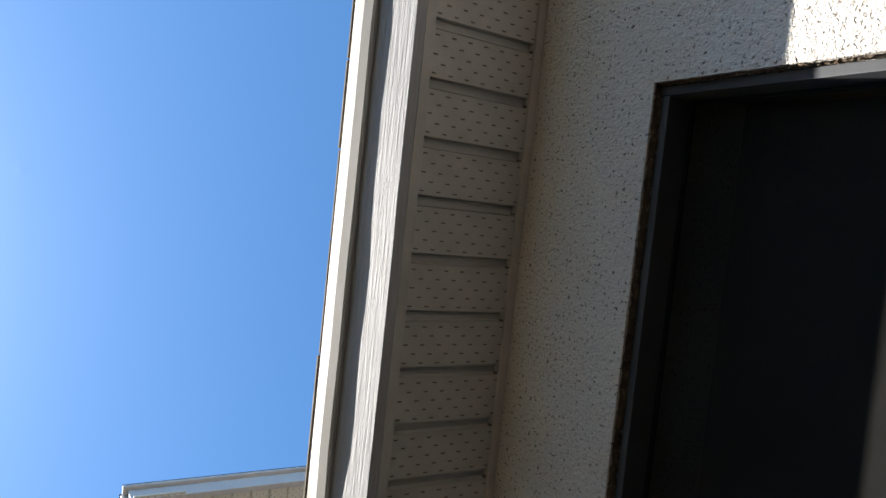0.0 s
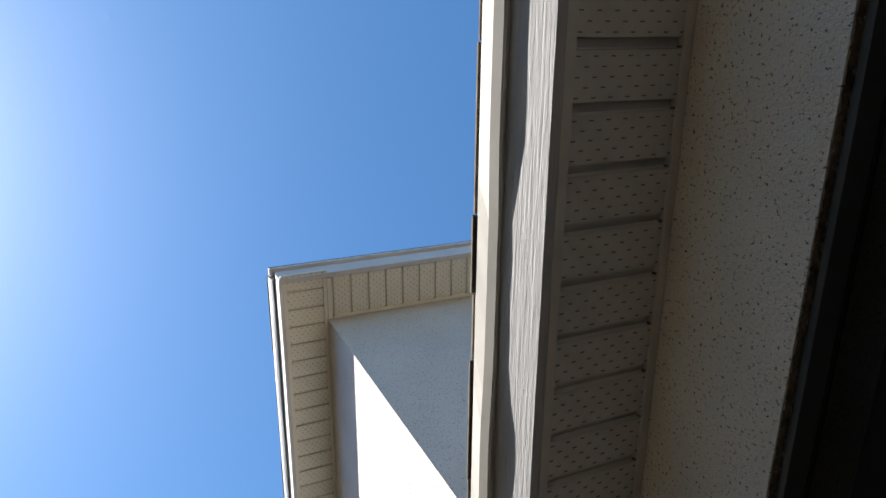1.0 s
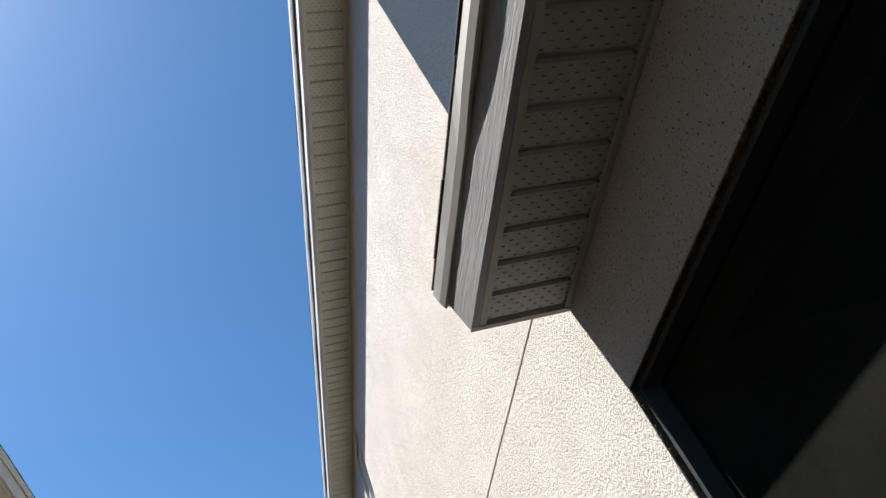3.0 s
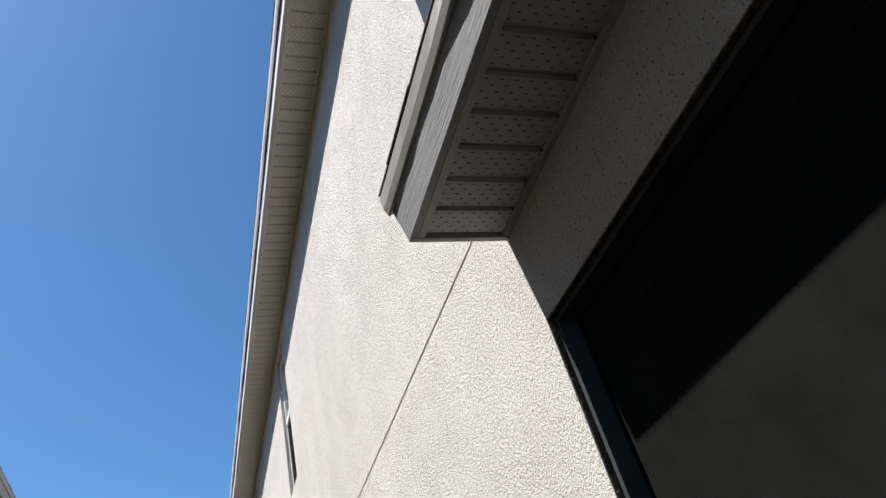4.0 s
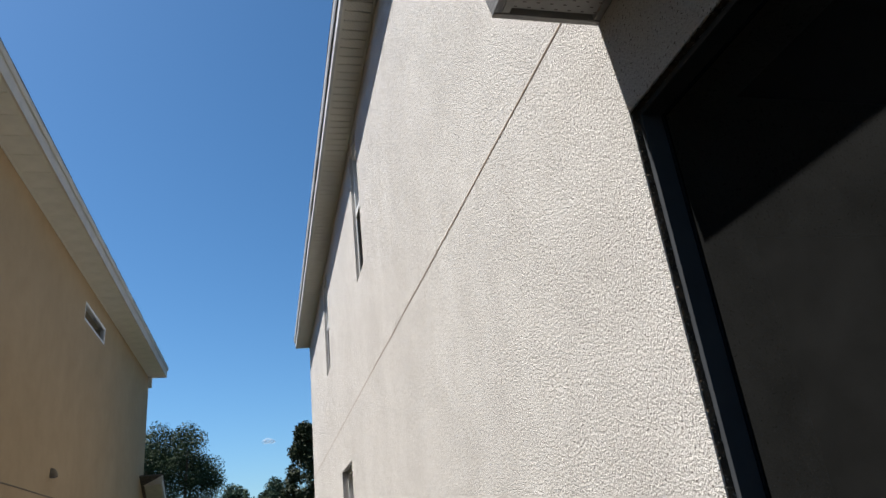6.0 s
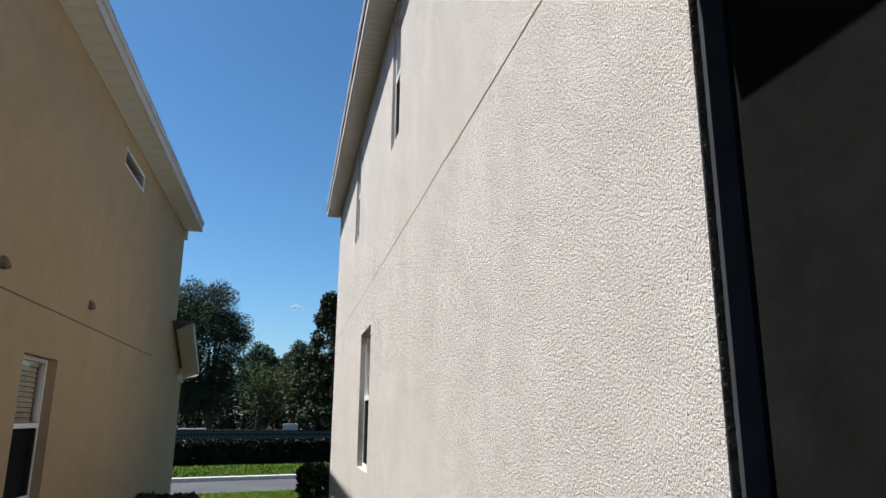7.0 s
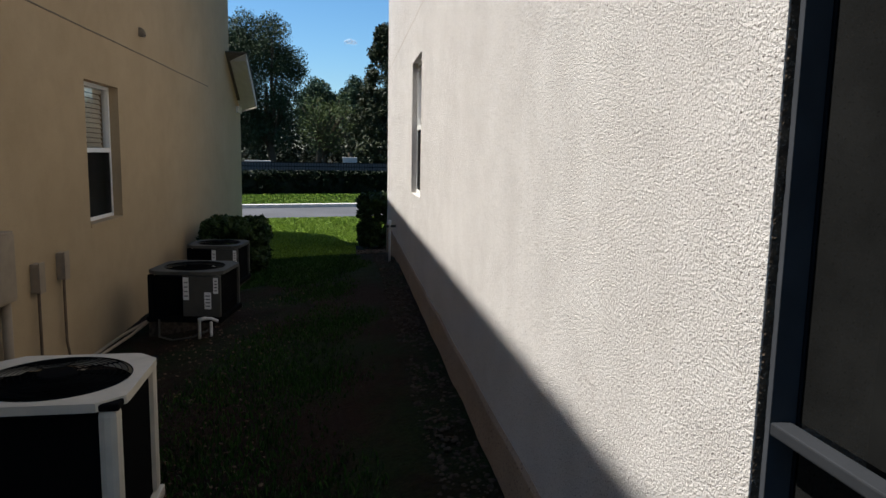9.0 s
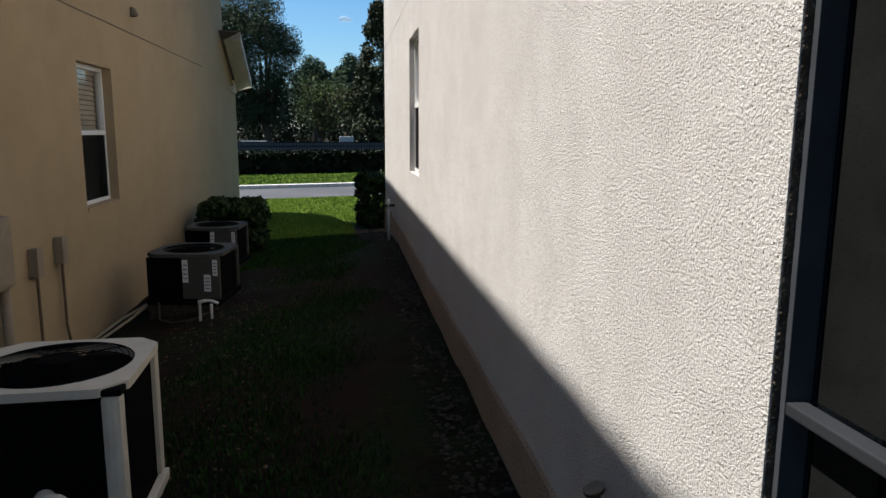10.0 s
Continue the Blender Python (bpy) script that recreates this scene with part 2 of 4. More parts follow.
M_PVC = mat_plain("white_pvc", (0.55, 0.54, 0.50), 0.45)
M_BOX = mat_plain("painted_metal_box", (0.27, 0.21, 0.145), 0.6, 0, 0.3, 0.12, 10)
M_CONDUIT = mat_plain("rusty_conduit", (0.11, 0.072, 0.042), 0.7, 0, 0.2, 0.3, 14)
M_VENT = mat_plain("weathered_brown_hood", (0.17, 0.135, 0.09), 0.7, 0, 0.2, 0.2, 20)
M_BRASS = mat_plain("tarnished_brass", (0.06, 0.048, 0.034), 0.5, 0.4, 0.3, 0.4, 30)
M_CLOUD = mat_plain("cloud_white", (0.9, 0.9, 0.9), 1.0, 0, 0.0, 0.02)
M_CLOUD.node_tree.nodes["Principled BSDF"].inputs["Alpha"].default_value = 0.16

# ---------------------------------------------------------------- mesh helpers


def thing(name, label, category, group="", kind="", at=(0, 0, 0)):
    ob = new(name)
    ob.empty_display_size = 0.1
    ob.location = at
    return tagged(ob, label, category, group, kind)


def part(name, bm, material, parent, label="", smooth=False):
    me = bpy.data.meshes.new(name)
    if isinstance(bm, tuple):
        me.from_pydata(*bm)
    else:
        bmesh.ops.recalc_face_normals(bm, faces=bm.faces)
        bm.to_mesh(me)
        bm.free()
    for m in material if isinstance(material, (list, tuple)) else [material]:
        me.materials.append(m)
    if smooth:
        me.polygons.foreach_set("use_smooth", [True] * len(me.polygons))
    ob = new(name, me)
    if parent is not None:
        ob.parent = parent
    if label:
        ob["label"] = label
    return ob


def solo(name, bm, material, label, category, kind="", group="", smooth=False):
    return tagged(part(name, bm, material, None, smooth=smooth), label, category, group, kind)


def box(bm, x0, x1, y0, y1, z0, z1, bev=0.0, mi=0):
    b = bmesh.new() if bev else bm
    vs = [b.verts.new((x, y, z)) for x in (x0, x1) for y in (y0, y1) for z in (z0, z1)]
    fs = []
    for q in ((0, 1, 3, 2), (4, 6, 7, 5), (0, 4, 5, 1), (2, 3, 7, 6), (0, 2, 6, 4), (1, 5, 7, 3)):
        f = b.faces.new([vs[k] for k in q])
        f.material_index = mi
        fs.append(f)
    if bev:
        bmesh.ops.bevel(b, geom=b.edges[:], offset=bev, segments=2, affect="EDGES", profile=0.6)
        for f in b.faces:
            f.material_index = mi
        merge(bm, b)
    return fs


def merge(bm, other, m=None):
    if m is not None:
        other.transform(m)
    tmp = bpy.data.meshes.new("tmp")
    other.to_mesh(tmp)
    other.free()
    bm.from_mesh(tmp)
    bpy.data.meshes.remove(tmp)


def one_box(*a, bev=0.0):
    bm = bmesh.new()
    box(bm, *a, bev=bev)
    return bm


def tube(bm, pts, radii, sides=10, mi=0, cap=True):
    pts = [Vector(p) for p in pts]
    if not isinstance(radii, (list, tuple)):
        radii = [radii] * len(pts)
    rings = []
    for k, p in enumerate(pts):
        d = (pts[min(k + 1, len(pts) - 1)] - pts[max(k - 1, 0)]).normalized()
        u = d.orthogonal().normalized() if abs(d.z) > 0.99 else d.cross(Vector((0, 0, 1))).normalized()
        w = d.cross(u)
        rings.append([bm.verts.new(p + radii[k] * (math.cos(a) * u + math.sin(a) * w)) for a in (2 * math.pi * i / sides for i in range(sides))])
    for a, b in zip(rings, rings[1:]):
        for i in range(sides):
            f = bm.faces.new((a[i], a[(i + 1) % sides], b[(i + 1) % sides], b[i]))
            f.material_index, f.smooth = mi, True
    if cap:
        for r in (rings[0], rings[-1]):
            f = bm.faces.new(r)
            f.material_index = mi


def one_tube(pts, radii, sides=10):
    bm = bmesh.new()
    tube(bm, pts, radii, sides)
    return bm


def extrude_y(profile, y0, y1, n=1, wobble=None):
    """A closed profile of (x, z) drawn along y; wobble(y, k) gives a shift (dx, dz) of corner k."""
    bm = bmesh.new()
    rows = []
    for i in range(n + 1):
        y = y0 + (y1 - y0) * i / n
        row = []
        for k, (x, z) in enumerate(profile):
            dx, dz = wobble(y, k) if wobble else (0, 0)
            row.append(bm.verts.new((x + dx, y, z + dz)))
        rows.append(row)
    c = len(profile)
    for a, b in zip(rows, rows[1:]):
        for k in range(c):
            bm.faces.new((a[k], a[(k + 1) % c], b[(k + 1) % c], b[k]))
    bm.faces.new(rows[0])
    bm.faces.new(rows[-1])
    return bm


def wall_mesh(x_face, x_back, y0, y1, z0, z1, holes):
    """A wall across x with holes (y0, y1, z0, z1) cut right through it."""
    ys = sorted({y0, y1, *[h[0] for h in holes], *[h[1] for h in holes]})
    zs = sorted({z0, z1, *[h[2] for h in holes], *[h[3] for h in holes]})

    def solid(i, j):
        if not (0 <= i < len(ys) - 1 and 0 <= j < len(zs) - 1):
            return False
        y, z = (ys[i] + ys[i + 1]) / 2, (zs[j] + zs[j + 1]) / 2
        return not any(a < y < b and c < z < d for a, b, c, d in holes)

    bm = bmesh.new()
    for i in range(len(ys) - 1):
        for j in range(len(zs) - 1):
            if not solid(i, j):
                continue
            a, b, c, d = ys[i], ys[i + 1], zs[j], zs[j + 1]
            for x in (x_face, x_back):
                bm.faces.new([bm.verts.new(p) for p in ((x, a, c), (x, b, c), (x, b, d), (x, a, d))])
            for di, dj, p, q in ((-1, 0, (a, c), (a, d)), (1, 0, (b, c), (b, d)), (0, -1, (a, c), (b, c)), (0, 1, (a, d), (b, d))):
                if not solid(i + di, j + dj):
                    bm.faces.new([bm.verts.new(v) for v in ((x_face, *p), (x_face, *q), (x_back, *q), (x_back, *p))])
    bmesh.ops.remove_doubles(bm, verts=bm.verts[:], dist=1e-4)
    return bm


def wave(y, f, seed=0.0):
    return noise.noise(Vector((y * f, seed, 0.7)))

# ---------------------------------------------------------------- ground and street
WALL_L = -2.87          # face of the neighbouring house
PITCH = 0.0893          # soffit rib spacing


def steps(*runs):
    out = []
    for a, b, n in runs:
        out += [a + (b - a) * k / n for k in range(n)]
    return out + [runs[-1][1]]


def ease(a):
    a = min(1.0, max(0.0, a))
    return a * a * (3 - 2 * a)


def ground_z(x, y):
    """The side yard falls from the cream wall to the tan one and levels out towards the street."""
    side = 0.33 + 0.178 * min(0.0, max(x, -2.87))
    far = ease((y - 7.0) / 5.5)
    return side * (1 - far) - 0.08 * far * (1 - ease((y - 13.0) / 4))


def skew(x, y):
    """The street runs at a slant to the houses."""
    return y + 0.30 * (min(60.0, max(-60.0, x)) + 1.0) * ease((y - 11.5) / 5)


STREET = (17.16, 21.55)


def slanted(y0, y1, z0, z1, x0, x1, n=40):
    """A slab along the street, from y0 to y1 across it."""
    bm = bmesh.new()
    rows = []
    for i in range(n + 1):
        x = x0 + (x1 - x0) * i / n
        rows.append([bm.verts.new((x, skew(x, y), z)) for y, z in ((y0, z0), (y1, z0), (y1, z1), (y0, z1))])
    for p, q in zip(rows, rows[1:]):
        for k in range(4):
            bm.faces.new((p[k], p[(k + 1) % 4], q[(k + 1) % 4], q[k]))
    bm.faces.new(rows[0])
    bm.faces.new(rows[-1])
    return bm


def build_ground():
    xs = steps((-900, -60, 8), (-60, -8, 12), (-8, -3.2, 8), (-3.2, 0.3, 50), (0.3, 8, 8), (8, 60, 10), (60, 900, 8))
    s0, s1 = STREET
    ys = steps((-300, -20, 6), (-20, 0, 12), (0, 11, 150), (11, s0 - 0.1, 40), (s0 - 0.1, s0 + 0.05, 1), (s0 + 0.05, s1 - 0.05, 8),
               (s1 - 0.05, s1 + 0.1, 1), (s1 + 0.1, 34, 20), (34, 150, 10), (150, 1200, 8))
    vs, fs = [], []
    for y in ys:
        for x in xs:
            z = ground_z(x, y)
            if 0 < y < s0 - 0.2:
                z += 0.018 * noise.noise((x * 2.1, y * 2.1, 0)) + 0.010 * noise.noise((x * 9, y * 9, 3))
            if s0 < y < s1:
                z = -0.16
            vs.append((x, skew(x, y) if y < 150 else y, z))
    w = len(xs)
    for j in range(len(ys) - 1):
        for i in range(w - 1):
            k = j * w + i
            fs.append((k, k + 1, k + 1 + w, k + w))
    solo("ground", (vs, [], fs), M_GROUND, "patchy lawn and bare soil between two houses", "ground", "structure", smooth=True)
    solo("road", slanted(s0 + 0.3, s1 - 0.02, -0.15, -0.06, -58, 58), M_ASPHALT, "grey asphalt residential road surface", "road", "structure")
    solo("kerb", slanted(s0 - 0.12, s0 + 0.3, -0.16, -0.045, -58, 58), M_GUTTER, "low worn concrete gutter along the near lawn", "kerb", "structure")
    solo("kerb", slanted(s1 - 0.02, s1 + 0.32, -0.16, 0.045, -58, 58), M_KERB, "pale concrete kerb along the asphalt road", "kerb", "structure")
    bm = one_box(-9.5, -3.05, 14.3, 15.7, -0.05, 0.03, bev=0.01)
    solo("driveway", bm, M_KERB, "pale concrete driveway in front of the tan house", "driveway", "structure")


build_ground()
# unseen slab added behind the camera to bounce warm light onto wall and soffit
solo("patio", one_box(-2.86, -0.02, -6.0, -1.9, -0.05, 0.345, bev=0.01), M_BOUNCE, "unseen tan slab added to bounce sunlight under the eave", "patio", "structure")


def blades(name, label, area, count, h0, h1, seed, keep, mat=M_GRASS):
    rng = np.random.default_rng(seed)
    x = rng.uniform(area[0], area[1], count)
    y = rng.uniform(area[2], area[3], count)
    ok = np.array([keep(a, b) for a, b in zip(x, y)])
    x, y = x[ok], y[ok]
    c = len(x)
    h, a = rng.uniform(h0, h1, c), rng.uniform(0, 2 * np.pi, c)
    w = rng.uniform(0.003, 0.006, c) * (1 + np.maximum(0, (y - 6) * 0.09))
    lean, la = rng.uniform(0.1, 0.8, c) * h, rng.uniform(0, 2 * np.pi, c)
    dx, dy = np.cos(a) * w, np.sin(a) * w
    lx, ly = np.cos(la) * lean, np.sin(la) * lean
    g = np.array([ground_z(p, q) for p, q in zip(x, y)])
    y = np.array([skew(p, q) for p, q in zip(x, y)])
    v = np.empty((c, 5, 3))
    v[:, 0] = np.stack([x - dx, y - dy, 0 * x - 0.01], 1)
    v[:, 1] = np.stack([x + dx, y + dy, 0 * x - 0.01], 1)
    v[:, 2] = np.stack([x + dx * 0.8 + lx * 0.4, y + dy * 0.8 + ly * 0.4, h * 0.6], 1)
    v[:, 3] = np.stack([x - dx * 0.8 + lx * 0.4, y - dy * 0.8 + ly * 0.4, h * 0.6], 1)
    v[:, 4] = np.stack([x + lx, y + ly, h * 0.92], 1)
    v[:, :, 2] += g[:, None]
    k = np.arange(c) * 5
    fs = [(i, i + 1, i + 2, i + 3) for i in k] + [(i + 3, i + 2, i + 4) for i in k]
    solo(name, (v.reshape(-1, 3).tolist(), [], fs), mat, label, "grass", "stuff")


def alley_lawn(x, y):
    edge = -0.58 + 0.10 * math.sin(y * 1.7) + 0.08 * math.sin(y * 4.1)
    left = -1.5 + 0.25 * math.sin(y * 1.1 + 1) if y < 7.5 else -2.5
    inside = min(edge - x, x - left)
    bare = noise.noise((x * 1.3, y * 1.3, 5.0)) + 0.5 * noise.noise((x * 4.5, y * 4.5, 2.0))
    cover = 0.62 - 0.9 * bare if y < 7.5 else 0.95
    return inside > -0.15 and random.random() < cover * min(1.0, max(0.0, (inside + 0.15) / 0.35))


blades("lawn", "thin side-yard lawn grass with shade painted into its colour", (-2.6, -0.3, 1.3, 10.3), 70000, 0.012, 0.045, 3, alley_lawn, M_GRASS_SHADED)
blades("lawn", "bright sunlit front lawn grass by the road", (-4.4, 0.9, 10.2, STREET[0] - 0.1), 90000, 0.03, 0.065, 4,
       lambda x, y: not (x < -3.0 and y > 14.2) and not (x > -0.5 and y < 12.2) and not (x < -2.9 and y < 14.3))
blades("lawn", "strip of verge grass before the clipped hedge", (-9, 4, STREET[1] + 0.35, 29.0), 30000, 0.04, 0.08, 5, lambda x, y: True)


def stones(name, label, area, count, r0, r1, seed, mat=M_STONE):
    """Rubble: squashed, dented pebbles."""
    rng = random.Random(seed)
    vs, fs = [], []
    base = bmesh.new()
    bmesh.ops.create_icosphere(base, subdivisions=1, radius=1)
    bv = [v.co.copy() for v in base.verts]
    bf = [[v.index for v in f.verts] for f in base.faces]
    base.free()
    for k in range(count):
        x, y, r = rng.uniform(area[0], area[1]), rng.uniform(area[2], area[3]), rng.uniform(r0, r1) * rng.uniform(0.6, 1.2)
        a, o = rng.uniform(0, 6.28), len(vs)
        sx, sy, sz = r * rng.uniform(0.8, 1.5), r, r * rng.uniform(0.35, 0.7)
        for p in bv:
            q = p * (1 + 0.35 * noise.noise(p * 1.7 + Vector((k * 3.1, 0, 0))))
            vs.append((x + math.cos(a) * q.x * sx - math.sin(a) * q.y * sy, y + math.sin(a) * q.x * sx + math.cos(a) * q.y * sy, q.z * sz + 0.2 * r + ground_z(x, y)))
        fs += [[i + o for i in f] for f in bf]
    solo(name, (vs, [], fs), mat, label, "gravel", "stuff")


stones("rubble", "grey rubble and shell strip along the stucco wall", (-0.26, -0.03, 0.9, 9.6), 1900, 0.004, 0.018, 11)
stones("rubble", "brown mulch chips at the foot of the corner shrub", (-0.85, 0.0, 10.3, 11.3), 320, 0.010, 0.034, 13, M_CHIP)
stones("rubble", "scattered debris on the bare soil", (-2.2, -1.0, 1.8, 7.0), 900, 0.004, 0.014, 12, M_CHIP)

# ---------------------------------------------------------------- eaves


def soffit_panel_mesh(name, pitch, depth, groove, slots):
    """One pan with its folded groove: along y one pitch, along -x the depth."""
    bm = bmesh.new()
    prof = [(0.0, 0.0), (pitch - groove, 0.0), (pitch - groove + 0.002, 0.010), (pitch - 0.003, 0.010), (pitch - 0.001, 0.0), (pitch - 0.001, 0.013), (0.0, 0.013)]
    ends = []
    for x in (0.0, -depth):
        ends.append([bm.verts.new((x, y, z)) for y, z in prof])
    c = len(prof)
    for k in range(c):
        bm.faces.new((ends[0][k], ends[0][(k + 1) % c], ends[1][(k + 1) % c], ends[1][k]))
    bm.faces.new(ends[0])
    bm.faces.new(ends[1])
    if slots:
        # raised dark bars: shade inside slots and groove ends given as colour
        box(bm, -0.021, -0.0125, pitch - 0.005, pitch - 0.002, -0.0012, 0.006, mi=1)
        rows, cols = 5, 7
        for r in range(rows):
            for q in range(cols):
                y = 0.008 + (pitch - groove - 0.014) * r / (rows - 1)
                x = -depth * ((q + 0.5 + (0.5 if r % 2 else 0.0)) / (cols + 0.7)) - 0.004
                box(bm, x - 0.0036, x + 0.0036, y - 0.0010, y + 0.0010, -0.001, 0.002, mi=1)
    me = bpy.data.meshes.new(name)
    bmesh.ops.recalc_face_normals(bm, faces=bm.faces)
    bm.to_mesh(me)
    bm.free()
    return me


def lay_panels(parent, me, mats, count, place):
    for m in mats:
        me.materials.append(m)
    for k in range(count):
        ob = new("soffit_panel", me)
        ob.parent = parent
        ob.matrix_local = place(k)


def drip_wobble(amp, seed):
    def f(y, k):
        w = amp * (wave(y, 3.1, seed) + 0.5 * wave(y, 9.0, seed + 4))
        return (w, 0.6 * w) if k in (2, 3, 4) else (0, 0)
    return f


def shingle_edge(y0, y1, x_out, z, s, seed, depth=0.3):
    """Shingle butts that overhang the drip edge, each cut a little differently."""
    rng = random.Random(seed)
    bm = bmesh.new()
    y = y0
    while y < y1:
        w = min(rng.uniform(0.10, 0.30), y1 - y)
        d = rng.uniform(-0.005, 0.0015)
        h = rng.uniform(0.003, 0.005)
        box(bm, min(x_out + s * d, x_out - s * depth), max(x_out + s * d, x_out - s * depth), y, y + w - 0.003, z, z + h)
        y += w
    return bm


def eave(parent, x_wall, s, y0, y1, z, depth, fas, pitch, groove, slots, mat, seed, drip=0.036, wob=0.0045, ends=(True, True), trim=M_FASCIA, lip=M_DRIP, lean=0.002):
    """An eave along y: s is -1 where it overhangs towards -x, +1 towards +x."""
    me = soffit_panel_mesh("soffit_panel", pitch, depth, groove, slots)
    n = int(round((y1 - y0) / pitch))
    if s < 0:
        lay_panels(parent, me, [mat, M_HOLE], n, lambda k: pose(x_wall, y1 - (k + 1) * pitch, z))
    else:
        lay_panels(parent, me, [mat, M_HOLE], n, lambda k: pose(x_wall, y0 + (k + 1) * pitch, z, 0, 0, 180))
    xo = x_wall + s * depth

    def X(d):
        return xo + s * d
    fw = lambda y, k: (s * 0.0018 * wave(y, 2.3, seed + 9), 0.0015 * wave(y, 1.9, seed + 5))
    count = max(2, int((y1 - y0) / 0.06))
    part("fascia", extrude_y([(X(-0.006), z - 0.006), (X(0.012), z - 0.008), (X(0.012 + lean), z + fas), (X(0.003 + lean), z + fas), (X(0.002), z + 0.001), (X(-0.006), z + 0.0)], y0, y1, count, fw), trim, parent)
    top = z + fas
    part("drip_edge", extrude_y([(X(-0.08), top + 0.028), (X(0.02 + drip), top + 0.022), (X(0.017 + drip), top - 0.008), (X(0.010 + drip), top - 0.026), (X(0.006 + drip), top - 0.029), (X(0.016), top - 0.012), (X(-0.08), top + 0.020)], y0, y1 + 0.012, count, drip_wobble(wob, seed)), lip, parent)
    part("shingle_course", shingle_edge(y0, y1 + 0.010, X(0.023 + drip), top + 0.029, s, seed), M_SHINGLE, parent)
    # folded lip of the fascia cover under the panels' outer ends
    a, b = X(-0.0065), X(-0.024)
    part("fascia_lip", one_box(min(a, b), max(a, b), y0, y1, z - 0.006, z - 0.0015, bev=0.001), mat, parent)
    # receiving channel against the wall
    a, b = x_wall + s * 0.0005, x_wall + s * 0.017
    part("wall_channel", one_box(min(a, b), max(a, b), y0, y1, z - 0.006, z + 0.012, bev=0.002), mat, parent)
    for on, y in zip(ends, (y0, y1)):
        if on:
            a, b = x_wall + s * 0.0, X(0.012)
            part("end_trim", one_box(min(a, b), max(a, b), y - 0.008, y + 0.006, z - 0.009, z + fas - 0.012, bev=0.002), mat, parent)


# ---------------------------------------------------------------- windows


def window(parent, face, s, y0, y1, z0, z1, reveal, rail_z, blind=None, screen=True, sill=M_WHITE):
    """A single-hung window in a hole of the wall. s: the side on which outdoors lies."""
    w = new("window")
    w.parent = parent
    x = face - s * reveal
    t = 0.035

    def bx(bm, d0, d1, *r, bev=0.003):
        a, b = x - s * d0, x - s * d1
        box(bm, min(a, b), max(a, b), *r, bev=bev)
    bm = bmesh.new()
    bx(bm, 0, 0.06, y0, y0 + t, z0, z1)
    bx(bm, 0, 0.06, y1 - t, y1, z0, z1)
    bx(bm, 0, 0.06, y0 + t, y1 - t, z0, z0 + t)
    bx(bm, 0, 0.06, y0 + t, y1 - t, z1 - t, z1)
    part("window_frame", bm, M_WHITE, w, "white vinyl frame")
    if rail_z:
        bm = bmesh.new()
        bx(bm, -0.004, 0.05, y0 + t, y1 - t, rail_z - 0.022, rail_z + 0.022)
        part("meeting_rail", bm, M_WHITE, w)
    spans = [(z0 + t, rail_z - 0.022), (rail_z + 0.022, z1 - t)] if rail_z else [(z0 + t, z1 - t)]
    for k, (a, b) in enumerate(spans):
        bm = bmesh.new()
        d = 0.022 + 0.012 * k
        bm.faces.new([bm.verts.new((x - s * d, *q)) for q in ((y0 + t, a), (y1 - t, a), (y1 - t, b), (y0 + t, b))])
        part("pane", bm, M_GLASS, w, "dark window glass").visible_shadow = False
        if k == 0 and screen and rail_z:
            bm = bmesh.new()
            bx(bm, 0.008, 0.010, y0 + t, y1 - t, a, b, bev=0.0)
            part("insect_screen", bm, M_WINSCREEN, w, "charcoal insect screen over the lower sash")
    if blind:
        bm = bmesh.new()
        z = z1 - t - 0.02
        while z > blind:
            c = bmesh.new()
            box(c, -0.022, 0.022, y0 + t + 0.005, y1 - t - 0.005, -0.0012, 0.0012)
            merge(bm, c, pose(x - s * 0.075, 0, z, 0, 68 * s, 0))
            z -= 0.046
        bx(bm, 0.06, 0.10, y0 + t, y1 - t, z1 - t - 0.03, z1 - t, bev=0.0)
        part("blind", bm, M_BLIND, w, "cream slatted blind")
    # plain box added to stop see-through; the room's dimness is its colour
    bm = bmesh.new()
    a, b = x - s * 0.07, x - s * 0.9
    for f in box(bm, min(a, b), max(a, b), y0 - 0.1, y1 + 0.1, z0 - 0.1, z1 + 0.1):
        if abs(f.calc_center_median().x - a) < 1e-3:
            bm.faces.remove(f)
    part("room_box", bm, M_INSIDE, w, "backing box coloured as a dim room")
    if sill:
        a, b = face + s * 0.012, x - s * 0.002
        bm = bmesh.new()
        box(bm, min(a, b), max(a, b), y0 + 0.002, y1 - 0.002, z0 - 0.035, z0 - 0.001, bev=0.004)
        part("window_sill", bm, sill, w)
    return w


# ---------------------------------------------------------------- the cream house
END_Y, SOFF_LO, SOFF_UP = 0.03, 2.81, 5.015
FAR_Y = 10.32
OPEN = (-1.78, 0.0, 0.46, 2.556)
RW = (5.14, 6.01, 1.277, 2.543)
W1, W2 = (3.68, 4.10, 3.765, 4.90), (6.72, 7.22, 3.765, 4.90)

house = thing("house", "two-storey cream stucco house with a low lean-to wing", "house")
part("wall", wall_mesh(0.0, 0.20, END_Y, FAR_Y, 0.0, SOFF_UP + 0.012, [RW, W1, W2]), M_STUCCO, house, "cream textured stucco side wall, sunlit")
part("wing_wall", wall_mesh(0.0, 0.20, -4.5, END_Y, 0.0, SOFF_LO + 0.012, [OPEN]), M_STUCCO, house, "cream stucco wall with a screened opening")
part("rear_wall", one_box(0.20, 8.0, END_Y, END_Y + 0.2, 2.3, SOFF_UP + 0.012), M_STUCCO, house)
part("front_wall", one_box(0.20, 8.0, FAR_Y - 0.2, FAR_Y, 0.0, SOFF_UP + 0.012), M_STUCCO, house)
